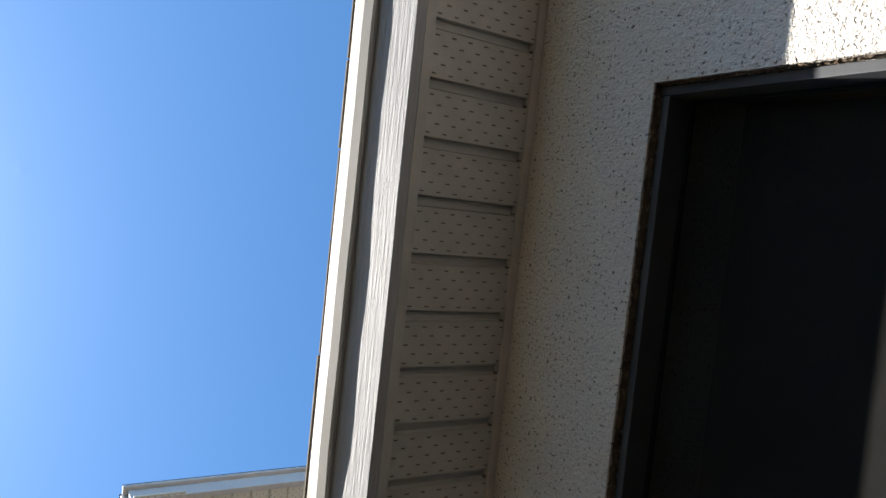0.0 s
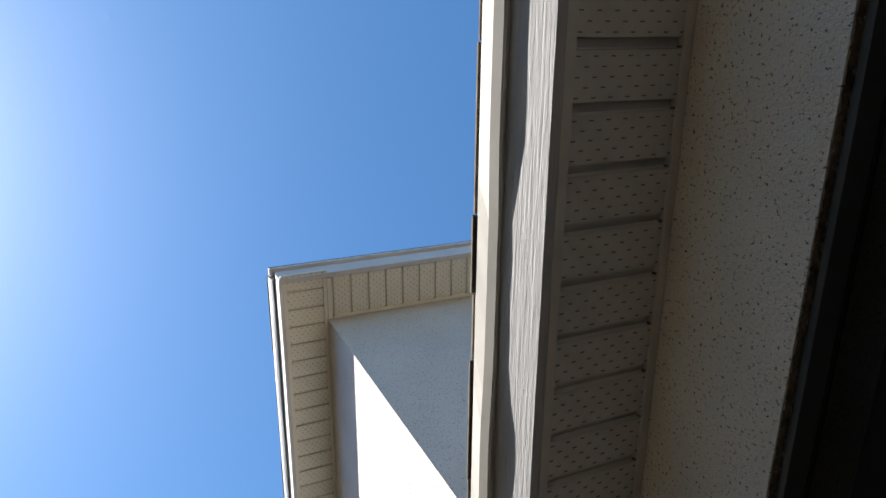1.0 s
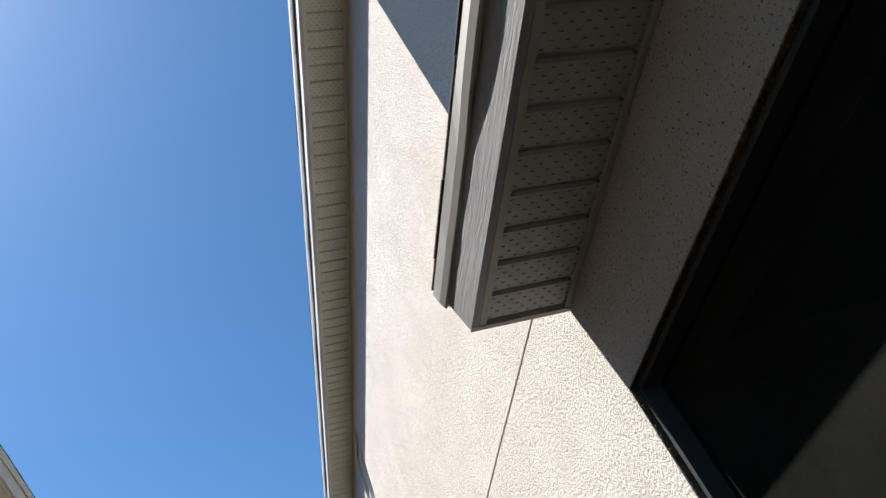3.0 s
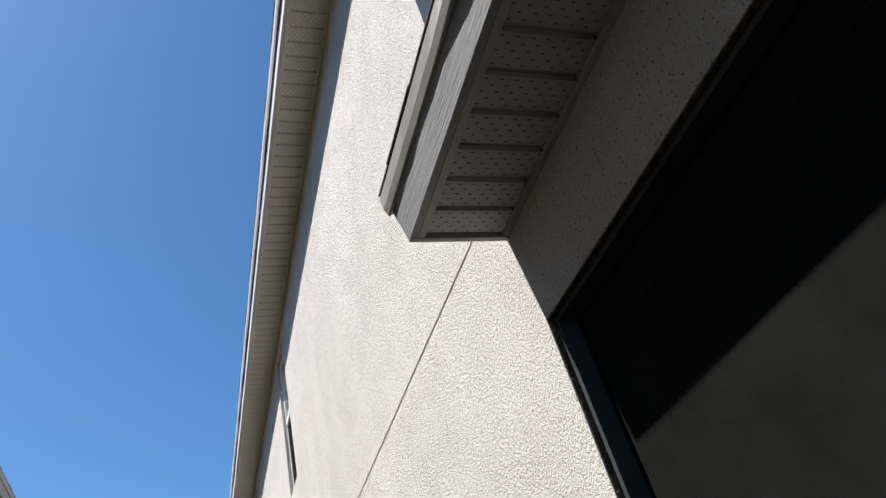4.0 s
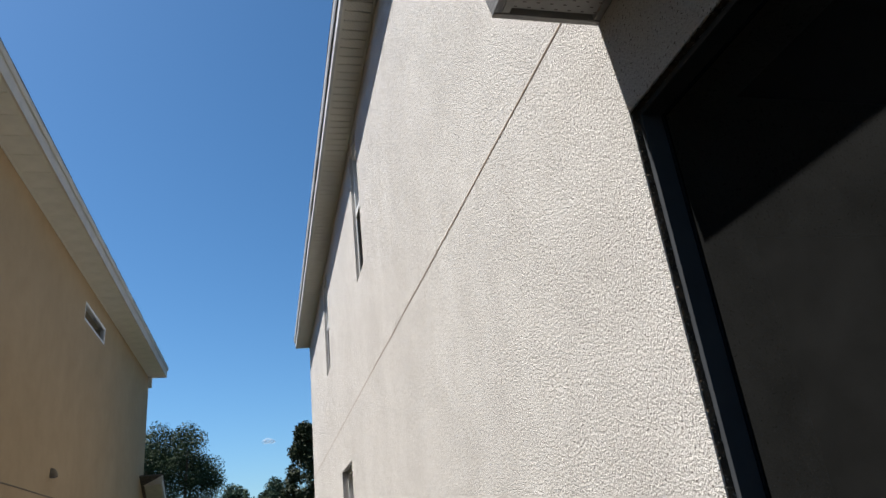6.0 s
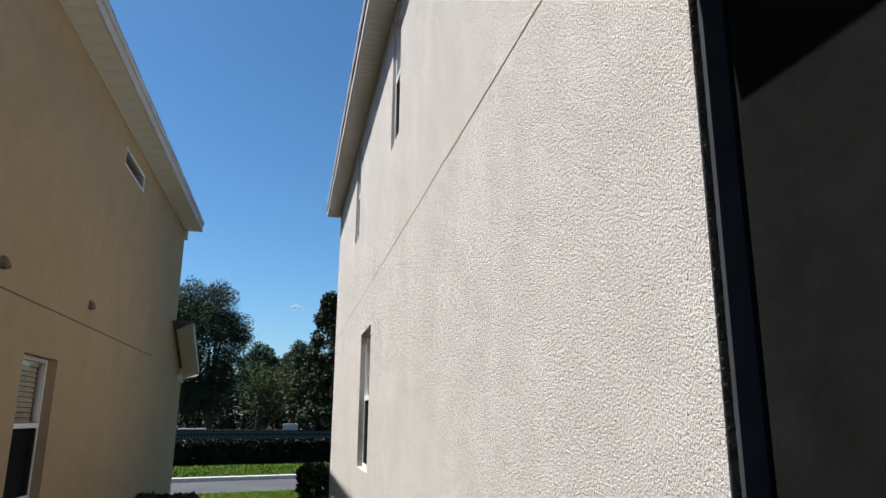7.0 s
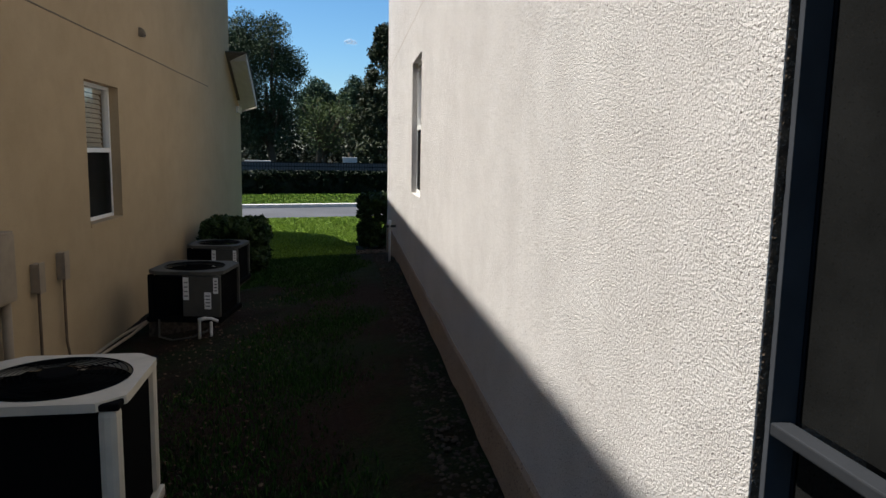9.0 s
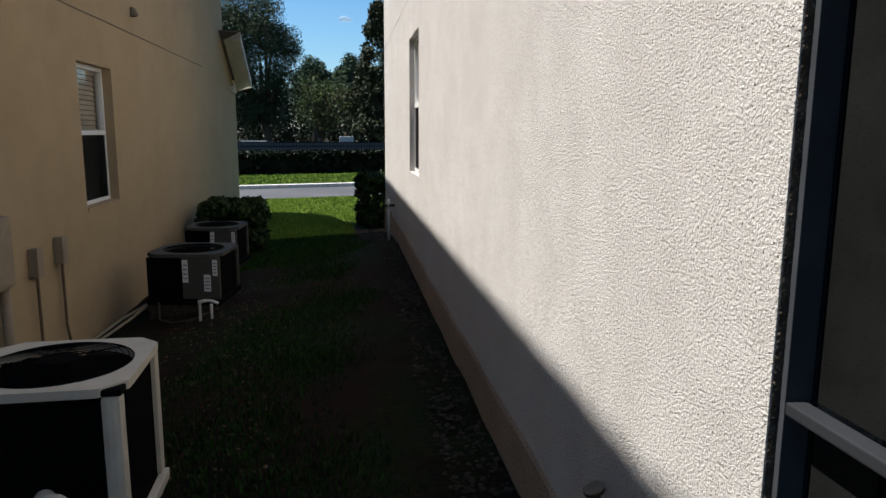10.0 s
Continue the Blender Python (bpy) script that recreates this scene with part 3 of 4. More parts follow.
part("footing", extrude_y([(-0.012, 0.0), (-0.012, 0.53), (-0.004, 0.55), (0.05, 0.55), (0.05, 0.0)], -4.5, FAR_Y, 120,
     lambda y, k: (0.004 * wave(y, 3, 2), 0.02 * wave(y, 1.5, 8)) if k in (1, 2) else (0, 0)), M_FOUND, house, "soil-stained band at the foot of the wall")
part("stucco_joint", extrude_y([(-0.0008, 2.936), (-0.002, 2.938), (-0.002, 2.942), (-0.0008, 2.944)], END_Y + 0.02, FAR_Y, 200,
     lambda y, k: (0, 0.0025 * wave(y, 2.0, 5))), M_JOINT, house, "thin stained expansion joint")
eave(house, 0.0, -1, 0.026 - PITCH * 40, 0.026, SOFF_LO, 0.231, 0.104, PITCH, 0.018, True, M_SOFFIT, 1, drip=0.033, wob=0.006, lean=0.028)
eave(house, 0.0, -1, -0.186, -0.186 + 0.0894 * 117.6, SOFF_UP, 0.213, 0.100, 0.0894, 0.010, True, M_SOFFIT_W, 2, drip=0.017, ends=(False, True), trim=M_FASCIA_UP, lip=M_FASCIA_UP)

# rear eave of the upper storey
me = soffit_panel_mesh("soffit_panel", 0.0894, 0.214, 0.010, True)
lay_panels(house, me, [M_SOFFIT_W, M_HOLE], 60, lambda k: pose(0.025 + 0.0894 * (k + 1), END_Y, SOFF_UP, 0, 0, 90))
part("corner_strip", one_box(0.001, 0.024, -0.183, END_Y, SOFF_UP - 0.005, SOFF_UP + 0.012, bev=0.002), M_SOFFIT_W, house)
part("rear_fascia", one_box(-0.224, 5.6, -0.212, -0.187, SOFF_UP - 0.008, SOFF_UP + 0.101, bev=0.003), M_FASCIA_UP, house)
part("rear_drip_edge", one_box(-0.246, 5.6, -0.229, -0.19, SOFF_UP + 0.102, SOFF_UP + 0.122, bev=0.004), M_FASCIA_UP, house)
part("rear_channel", one_box(0.03, 5.5, END_Y - 0.018, END_Y - 0.0005, SOFF_UP - 0.006, SOFF_UP + 0.01, bev=0.002), M_SOFFIT_W, house)


def hip_roof(x0, x1, y0, y1, z, pitch):
    bm = bmesh.new()
    h = (x1 - x0) / 2 * pitch
    r0, r1 = y0 + (x1 - x0) / 2, y1 - (x1 - x0) / 2
    if r1 < r0:
        r0 = r1 = (y0 + y1) / 2
    xm = (x0 + x1) / 2
    lo = [bm.verts.new((x, y, z)) for x, y in ((x0, y0), (x1, y0), (x1, y1), (x0, y1))]
    mid = [bm.verts.new((x, y, z + 0.012)) for x, y in ((x0, y0), (x1, y0), (x1, y1), (x0, y1))]
    top = [bm.verts.new((xm, y, z + 0.012 + h)) for y in (r0, r1)]
    bm.faces.new(lo)
    for k in range(4):
        bm.faces.new((lo[k], lo[(k + 1) % 4], mid[(k + 1) % 4], mid[k]))
    bm.faces.new((mid[0], mid[1], top[0]))
    bm.faces.new((mid[1], mid[2], top[1], top[0]))
    bm.faces.new((mid[2], mid[3], top[1]))
    bm.faces.new((mid[3], mid[0], top[0], top[1]))
    return bm


part("roof", hip_roof(-0.243, 8.26, -0.226, FAR_Y + 0.02, SOFF_UP + 0.1245, 0.42), M_SHINGLE, house, "dark shingle hip roof")
bm = bmesh.new()
vs = [bm.verts.new(p) for p in ((-0.265, -4.6, 2.945), (2.6, -4.6, 4.0), (2.6, 0.029, 4.0), (-0.265, 0.029, 2.945),
                                (-0.265, -4.6, 2.956), (2.6, -4.6, 4.012), (2.6, 0.029, 4.012), (-0.265, 0.029, 2.956))]
for q in ((0, 1, 2, 3), (4, 7, 6, 5), (0, 4, 5, 1), (1, 5, 6, 2), (2, 6, 7, 3), (3, 7, 4, 0)):
    bm.faces.new([vs[k] for k in q])
part("wing_roof", bm, M_SHINGLE, house, "dark shingle lean-to roof")


def rough_edge(a, b, inward, seed):
    """A crumbly bead of stucco along an outer corner, from a to b; inward points into the opening."""
    a, b, inward = Vector(a), Vector(b), Vector(inward)
    n = int((b - a).length / 0.0045)
    bm = bmesh.new()
    rows = []
    for i in range(n + 1):
        p = a.lerp(b, i / n)
        row = []
        for k in range(6):
            t = k / 5
            q = p + inward * (-0.017 + 0.0165 * min(1.0, t * 1.6)) + Vector((0.0012 + 0.024 * max(0.0, t - 0.55), 0, 0))
            if 0 < k < 5:
                g = noise.noise((p * 120) + Vector((k * 1.7, seed, 0))) + 0.6 * noise.noise(p * 300 + Vector((k, seed, 3)))
                q += inward * (min(0.0, 0.003 * g - 0.0006) if k > 1 else 0) + Vector((-0.0014 - 0.0016 * g, 0, 0))
            row.append(bm.verts.new(q))
        rows.append(row)
    for u, v in zip(rows, rows[1:]):
        for k in range(5):
            bm.faces.new((u[k], u[k + 1], v[k + 1], v[k]))
    part("stucco_edge", bm, M_STUCCO, house, "crumbly stucco arris")


rough_edge((0, OPEN[1], 0.56), (0, OPEN[1], OPEN[3]), (0, -1, 0), 1)
rough_edge((0, OPEN[0], 1.2), (0, OPEN[0], OPEN[3]), (0, 1, 0), 2)
rough_edge((0, OPEN[0], OPEN[3]), (0, OPEN[1], OPEN[3]), (0, 0, -1), 3)
window(house, 0.0, -1, *RW, 0.05, 1.915, sill=None)
window(house, 0.0, -1, *W1, 0.025, 4.34, sill=None)
window(house, 0.0, -1, *W2, 0.025, 4.34, sill=None)

# ---------------------------------------------------------------- screened opening and the lanai behind it
screen = thing("screen_panel", "dark bronze aluminium screen panel filling the wall opening", "screen")
ya, yb, za, zb = OPEN
FX = 0.015
MESH_X = FX + 0.046


def rail(name, *r, m=M_BRONZE, bev=0.003):
    return part(name, one_box(*r, bev=bev), m, screen)


for y0, y1 in ((yb - 0.016, yb - 0.003), (ya + 0.003, ya + 0.016)):
    rail("frame_jamb", FX, FX + 0.055, y0, y1, za, zb, m=M_LIPFRAME, bev=0.0015)
rail("frame_head", FX, FX + 0.055, ya + 0.0165, yb - 0.0165, zb - 0.016, zb - 0.003, m=M_LIPFRAME, bev=0.0015)
rail("frame_sill", FX, FX + 0.055, ya + 0.0165, yb - 0.0165, za, za + 0.05)
for y0, y1 in ((yb - 0.0215, yb - 0.0165), (ya + 0.0165, ya + 0.0215)):
    rail("spline", MESH_X - 0.004, MESH_X + 0.003, y0, y1, za + 0.05, zb - 0.0165, m=M_STOP, bev=0.0015)
rail("spline", MESH_X - 0.004, MESH_X + 0.003, ya + 0.022, yb - 0.022, zb - 0.0215, zb - 0.0165, m=M_STOP, bev=0.0015)
rail("chair_rail", FX + 0.0005, FX + 0.034, ya + 0.0165, yb - 0.0165, 1.241, 1.261, m=M_GREYBAR)
for z0, z1 in ((za + 0.05, 1.2335), (1.2615, zb - 0.0165)):
    bm = bmesh.new()
    bm.faces.new([bm.verts.new((MESH_X, y, z)) for y, z in ((ya + 0.0165, z0), (yb - 0.0165, z0), (yb - 0.0165, z1), (ya + 0.0165, z1))])
    part("mesh", bm, M_SCREEN, screen, "dusty charcoal insect mesh")


def crumbly_reveal(a, b, inward, seed):
    """The raw edge of the stucco layer between the wall face and the frame, from a to b."""
    a, b, inward = Vector(a), Vector(b), Vector(inward)
    n = int((b - a).length / 0.004)
    bm = bmesh.new()
    rows = []
    for i in range(n + 1):
        p = a.lerp(b, i / n)
        row = []
        for k in range(7):
            q = p + Vector((0.0025 + (FX + 0.001) * k / 6.4, 0, 0))
            g = noise.noise(q * 150 + Vector((0, seed, 0))) + 0.7 * noise.noise(q * 330 + Vector((0, seed, 3)))
            row.append(bm.verts.new(q + inward * (0.0016 + 0.0022 * max(-0.6, g))))
        rows.append(row)
    for u, v in zip(rows, rows[1:]):
        for k in range(6):
            bm.faces.new((u[k], u[k + 1], v[k + 1], v[k]))
    part("cement_edge", bm, M_REVEAL, screen, "dark crumbly cement edge round the frame")


crumbly_reveal((0, yb, za), (0, yb, zb), (0, -1, 0), 1)
crumbly_reveal((0, ya, za), (0, ya, zb), (0, 1, 0), 2)
crumbly_reveal((0, ya, zb), (0, yb, zb), (0, 0, -1), 3)

solo("lanai_floor", one_box(0.20, 3.4, -4.3, 0.03, -0.1, 0.42), M_SLAB, "concrete lanai floor", "floor", "structure")
solo("lanai_wall_back", one_box(3.4, 3.6, -4.5, 0.23, -0.1, 2.62), M_ROOMWALL, "lanai back wall, toned dark for the unlit room", "wall", "structure")
solo("lanai_wall_far", one_box(0.20, 3.4, 0.03, 0.229, 0.0, 2.295), M_ROOMWALL, "lanai side wall, toned dark for the unlit room", "wall", "structure")
solo("lanai_wall_near", one_box(0.20, 3.4, -4.5, -4.3, -0.1, 2.62), M_ROOMWALL, "lanai side wall, toned dark for the unlit room", "wall", "structure")
solo("lanai_ceiling", one_box(0.20, 3.6, -4.5, 0.029, 2.63, 2.70), M_ROOMWALL, "lanai ceiling, toned dark for the unlit room", "ceiling", "structure")

# ---------------------------------------------------------------- the tan house
SOFF_L = 5.315
LEND = 12.985
PORCH_END = 14.26
LW = (5.48, 6.37, 0.994, 2.249)
LSW = (7.93, 9.12, 4.83, 5.08)
tan = thing("house", "two-storey tan stucco neighbouring house in shade", "house")
part("wall", wall_mesh(WALL_L, WALL_L - 0.2, -2.8, LEND, -0.6, SOFF_L + 0.012, [LW, LSW]), M_STUCCO_TAN, tan, "tan stucco side wall")
bm = bmesh.new()
ring = [[bm.verts.new((x, y, z)) for y, z in ((LEND, -0.6), (PORCH_END, -0.6), (PORCH_END, 2.49), (LEND, 3.22))] for x in (WALL_L - 0.2, WALL_L)]
for k in range(4):
    bm.faces.new((ring[0][k], ring[0][(k + 1) % 4], ring[1][(k + 1) % 4], ring[1][k]))
for q in ring:
    bm.faces.new(q)
part("porch_wall", bm, M_STUCCO_TAN, tan)
part("front_wall", one_box(-9.5, WALL_L - 0.2, LEND - 0.2, LEND, 0.0, SOFF_L + 0.012), M_STUCCO_TAN, tan)
part("porch_front", one_box(-9.5, WALL_L - 0.2, PORCH_END - 0.2, PORCH_END, -0.6, 2.6), M_STUCCO_TAN, tan)
# unseen rear end, set where enough sun still reaches the slab behind
part("rear_wall", one_box(-9.5, WALL_L - 0.2, -2.8, -2.6, 0.0, SOFF_L + 0.012), M_STUCCO_TAN, tan)
part("stucco_joint", extrude_y([(WALL_L + 0.0015, 2.674), (WALL_L + 0.004, 2.677), (WALL_L + 0.004, 2.685), (WALL_L + 0.0015, 2.688)], -2.8, 10.9, 120,
     lambda y, k: (0, 0.003 * wave(y, 1.5, 15))), M_TANJOINT, tan, "thin dark expansion joint")
eave(tan, WALL_L, 1, -3.1, LEND + 0.03, SOFF_L, 0.305, 0.14, 0.305, 0.010, False, M_SOFFIT_W, 3, drip=0.016, trim=M_TRIM, lip=M_TRIM)
part("roof", hip_roof(-10.0, WALL_L + 0.337, -3.15, LEND + 0.05, SOFF_L + 0.1685, 0.42), M_SHINGLE, tan, "dark shingle hip roof")
part("eave_return", one_box(WALL_L - 0.1, WALL_L + 0.06, LEND - 0.09, LEND + 0.02, SOFF_L - 0.20, SOFF_L - 0.012, bev=0.005), M_TRIM, tan)
window(tan, WALL_L, 1, *LW, 0.085, 1.642, blind=1.0, sill=M_STUCCO_TAN)
window(tan, WALL_L, 1, *LSW, 0.004, None, sill=None)

# sloping porch eave round the front corner
def slab(corners, dz):
    """A sloping board: four corners in order and its thickness upwards."""
    bm = bmesh.new()
    lo = [bm.verts.new(p) for p in corners]
    hi = [bm.verts.new((p[0], p[1], p[2] + dz)) for p in corners]
    bm.faces.new(lo)
    bm.faces.new(hi)
    for k in range(4):
        bm.faces.new((lo[k], lo[(k + 1) % 4], hi[(k + 1) % 4], hi[k]))
    return bm


XO = WALL_L + 0.36
WALL_A, WALL_B = (WALL_L + 0.002, 12.82, 3.315), (WALL_L + 0.002, 14.28, 2.484)
OUT_A, OUT_B = (XO, 12.56, 3.301), (XO, 13.86, 2.560)
porch_soffit = part("porch_soffit", slab([(*WALL_A[:2], WALL_A[2] + 0.006), (*OUT_A[:2], OUT_A[2] + 0.006), (*OUT_B[:2], OUT_B[2] + 0.006), (*WALL_B[:2], WALL_B[2] + 0.006)], 0.02), M_SOFFIT_W, tan)
for k in range(11):
    f0, f1 = (k + 0.03) / 11, (k + 0.97) / 11
    ends = [tuple(Vector(p).lerp(Vector(q), f)) for p, q, f in ((WALL_A, WALL_B, f0), (OUT_A, OUT_B, f0), (OUT_A, OUT_B, f1), (WALL_A, WALL_B, f1))]
    part("soffit_panel", slab(ends, 0.0055), M_SOFFIT_W, porch_soffit)
part("porch_rake_fascia", slab([(XO + 0.002, *OUT_A[1:]), (XO + 0.024, *OUT_A[1:]), (XO + 0.024, *OUT_B[1:]), (XO + 0.002, *OUT_B[1:])], 0.13), M_TRIM, tan)
part("porch_end_trim", slab([(WALL_A[0], WALL_A[1] - 0.02, WALL_A[2]), (XO + 0.024, OUT_A[1] - 0.022, OUT_A[2]), (XO + 0.024, OUT_A[1] - 0.002, OUT_A[2]), (WALL_A[0], WALL_A[1] - 0.002, WALL_A[2])], 0.14), M_TRIM, tan)
part("porch_roof", slab([(-3.15, 12.54, 3.46), (XO + 0.035, 12.54, 3.442), (XO + 0.035, 13.89, 2.672), (-3.15, 13.89, 2.69)], 0.02), M_SHINGLE, tan)
part("porch_foot_trim", slab([(WALL_B[0], 14.282, 2.46), (XO + 0.024, 13.862, 2.545), (XO + 0.024, 13.885, 2.545), (WALL_B[0], 14.305, 2.46)], 0.12), M_TRIM, tan)
part("porch_bracket", one_box(WALL_L - 0.05, WALL_L + 0.05, 13.7, 14.15, 2.43, 2.56, bev=0.006), M_TRIM, tan)


def wall_vent(y, z):
    """A small bent hood: a rounded cowl over a dark plate for its shaded mouth."""
    v = thing("wall_vent", "small hooded exhaust vent on the tan stucco wall", "vent", "wall vents", at=(WALL_L, y, z))
    bm = bmesh.new()
    rows = []
    for i in range(7):
        a = i / 6
        x, half = 0.001 + 0.072 * math.sin(a * 1.45), 0.020 + 0.018 * a
        zz = 0.055 - 0.085 * a * a
        rows.append([bm.verts.new((x - 0.022 * abs(u) ** 2.5 * (0.3 + a), half * u, zz - 0.010 * u * u)) for u in (-1, -0.7, -0.35, 0, 0.35, 0.7, 1)])
    for p, q in zip(rows, rows[1:]):
        for k in range(6):
            bm.faces.new((p[k], p[k + 1], q[k + 1], q[k]))
    for side in (0, -1):
        back = [bm.verts.new((0.001, r[side].co.y, r[side].co.z)) for r in rows]
        for k in range(6):
            bm.faces.new((rows[k][side], rows[k + 1][side], back[k + 1], back[k]))
    part("hood", bm, M_VENT, v, "weathered brown hood", smooth=True)
    part("mouth_shade", one_box(0.004, 0.052, -0.034, 0.034, -0.046, -0.032), M_HOLE, v, "dark plate painted as the hood's shaded mouth")
    return v


wall_vent(4.74, 2.86)
wall_vent(7.17, 2.91)


def disconnect_box(y, z, h):
    d = thing("disconnect_box", "small tan electrical disconnect box with a conduit down the wall", "electrical box", "disconnect boxes", at=(WALL_L, y, 0))
    part("box_body", one_box(0.001, 0.060, -0.045, 0.045, z - h / 2, z + h / 2, bev=0.006), M_BOX, d)
    part("box_lid", one_box(0.061, 0.068, -0.049, 0.049, z - h / 2 - 0.005, z + h / 2 + 0.01, bev=0.003), M_BOX, d)
    part("switch_block", one_box(0.012, 0.045, 0.046, 0.085, z + h * 0.12, z + h * 0.32, bev=0.004), M_PALE, d)
    part("conduit", one_tube([(0.035, 0, z - h / 2 + 0.005), (0.035, 0.0, 0.14), (0.05, 0.02, -0.02), (0.09, 0.05, -0.17)], 0.011), M_CONDUIT, d)
    return d


disconnect_box(4.75, 0.745, 0.21)
disconnect_box(4.30, 0.725, 0.21)

meter = thing("meter_box", "tan utility box with a conduit on the stucco wall", "electrical box", at=(WALL_L, 3.66, -0.06))
part("box_body", one_box(0.001, 0.10, -0.2, 0.17, 0.72, 1.18, bev=0.008), M_BOX, meter)
part("conduit", one_tube([(0.05, 0.12, 0.725), (0.05, 0.12, -0.12)], 0.032), M_BOX, meter)
part("box_lid", one_box(0.101, 0.108, -0.19, 0.16, 0.74, 1.16, bev=0.003), M_BOX, meter)

# ---------------------------------------------------------------- air conditioners


def plate_with_hole(bm, half, cut, r, z0, z1, n=64):
    loops = []
    for z in (z0, z1):
        inner, outer = [], []
        for k in range(n):
            a = 2 * math.pi * (k + 0.5) / n
            c, s_ = math.cos(a), math.sin(a)
            d = half / max(abs(c), abs(s_))
            lim = (2 * half - cut) / (abs(c) + abs(s_))
            d = min(d, lim)
            outer.append(bm.verts.new((c * d, s_ * d, z)))
            inner.append(bm.verts.new((c * r, s_ * r, z)))
        loops.append((inner, outer))
    (i0, o0), (i1, o1) = loops
    for k in range(n):
        q = (k + 1) % n
        bm.faces.new((i1[k], o1[k], o1[q], i1[q]))
        bm.faces.new((i0[k], i0[q], o0[q], o0[k]))
        bm.faces.new((o0[k], o0[q], o1[q], o1[k]))
        bm.faces.new((i0[k], i1[k], i1[q], i0[q]))


def fan_guard(parent, r, z, gap=0.022):
    bm = bmesh.new()
    tube(bm, [(r * math.cos(a), r * math.sin(a), z - 0.002) for a in (2 * math.pi * i / 40 for i in range(41))], 0.003, 5, cap=False)
    guard = part("fan_guard", bm, M_IRON, parent, "black wire fan guard")
    for i in range(8):
        a = 2 * math.pi * i / 8
        part("guard_spoke", one_tube([(0.04 * math.cos(a), 0.04 * math.sin(a), z + 0.016), (r * math.cos(a), r * math.sin(a), z - 0.002)], 0.0028, 4), M_IRON, guard)
    k = 0.06
    while k < r - 0.01:
        bm = bmesh.new()
        tube(bm, [(k * math.cos(a), k * math.sin(a), z + 0.018 * (1 - (k / r) ** 2)) for a in (2 * math.pi * i / 40 for i in range(41))], 0.0022, 4, cap=False)
        part("guard_ring", bm, M_IRON, guard)
        k += gap


def fan_blades(r, z):
    bm = bmesh.new()
    for i in range(4):
        c = bmesh.new()
        box(c, 0.05, r * 0.92, -0.09, 0.09, -0.002, 0.002)
        merge(bm, c, pose(0, 0, z, 0, 0, 90 * i) @ pose(0, 0, 0, 25, 0, 0))
    tube(bm, [(0, 0, z - 0.05), (0, 0, z + 0.03)], 0.055, 16)
    return bm


def ac_unit(name, label, at, turn, half, height, paint, cream):
    ac = thing(name, label, "air conditioner", "air conditioners", at=at)
    ac.rotation_euler = (0, 0, radians(turn))
    part("pad", one_box(-half + 0.01, half - 0.01, -half + 0.01, half - 0.01, -0.14, 0.05, bev=0.008), M_STONE, ac, "concrete pad")
    part("base_pan", one_box(-half, half, -half, half, 0.05, 0.10, bev=0.008), paint if cream else M_COIL, ac)
    w = 0.074 if cream else 0.05
    for sx in (-1, 1):
        for sy in (-1, 1):
            cx, cy = sx * (half - w / 2 - 0.012), sy * (half - w / 2 - 0.012)
            part("corner_post", one_box(cx - w / 2, cx + w / 2, cy - w / 2, cy + w / 2, 0.10, height - 0.035, bev=0.026 if cream else 0.014), paint if cream or sx > 0 else M_COIL, ac)
            if cream:
                part("corner_cap", one_box(cx - w / 2 - 0.006, cx + w / 2 + 0.006, cy - w / 2 - 0.006, cy + w / 2 + 0.006, height - 0.036, height - 0.008, bev=0.008), M_IRON, ac, "black plastic corner cap")
    coil = bmesh.new()
    g = half - 0.035
    box(coil, -g, g, -g, g, 0.10, height - 0.06)
    coil_ob = part("coil", coil, M_COIL, ac, "black coil")
    if not cream:
        first, z = None, 0.13
        while z < height - 0.08:
            if first is None:
                first = part("louvre", one_box(-g - 0.008, g + 0.008, -g - 0.008, g + 0.008, 0.0, 0.006), M_COIL, coil_ob)
                slat = first
            else:
                slat = new("louvre", first.data)
                slat.parent = coil_ob
            slat.location = (0, 0, z)
            z += 0.035
    bm = bmesh.new()
    r = half * (0.86 if cream else 0.80)
    plate_with_hole(bm, half + 0.004, half * 0.28, r, height - 0.034, height)
    part("top_panel", bm, paint, ac)
    bm = bmesh.new()
    tube(bm, [(0, 0, height - 0.13), (0, 0, height - 0.12)], r, 40)
    # near-black disc: the shade down the well, put into its colour
    part("fan_well_shade", bm, M_COIL, ac)
    part("fan", fan_blades(r, height - 0.09), M_COIL, ac)
    fan_guard(ac, r, height + 0.003)
    bm = bmesh.new()
    tube(bm, [(0, 0, height + 0.006), (0, 0, height + 0.022)], [0.085, 0.07], 24)
    part("fan_cap", bm, M_COIL, ac)
    if not cream:
        part("service_panel", one_box(half * -0.02, half - 0.01, -half - 0.002, -half + 0.02, 0.11, height - 0.04, bev=0.006), paint, ac)
        for x0, x1, z0, z1 in ((0.00, 0.15, 0.50, 0.90), (0.56, 0.74, 0.34, 0.64), (0.80, 0.93, 0.62, 0.90)):
            lab = part("label_sticker", one_box(half * x0, half * x1, -half - 0.005, -half - 0.0025, height * z0, height * z1), M_LABEL, ac, "white paper label")
            bm = bmesh.new()
            for k in range(4):
                zz = height * (z0 + (z1 - z0) * (0.15 + 0.2 * k))
                box(bm, half * (x0 + 0.03), half * (x1 - 0.03), -half - 0.0062, -half - 0.0052, zz, zz + 0.012)
            part("print_bars", bm, M_INK, lab)
    return ac


ac_unit("air_conditioner", "tall cream air conditioner with black coil and fan guard on soil", (-1.77, 1.885, 0.03), 2, 0.32, 0.722, M_CREAM, True)
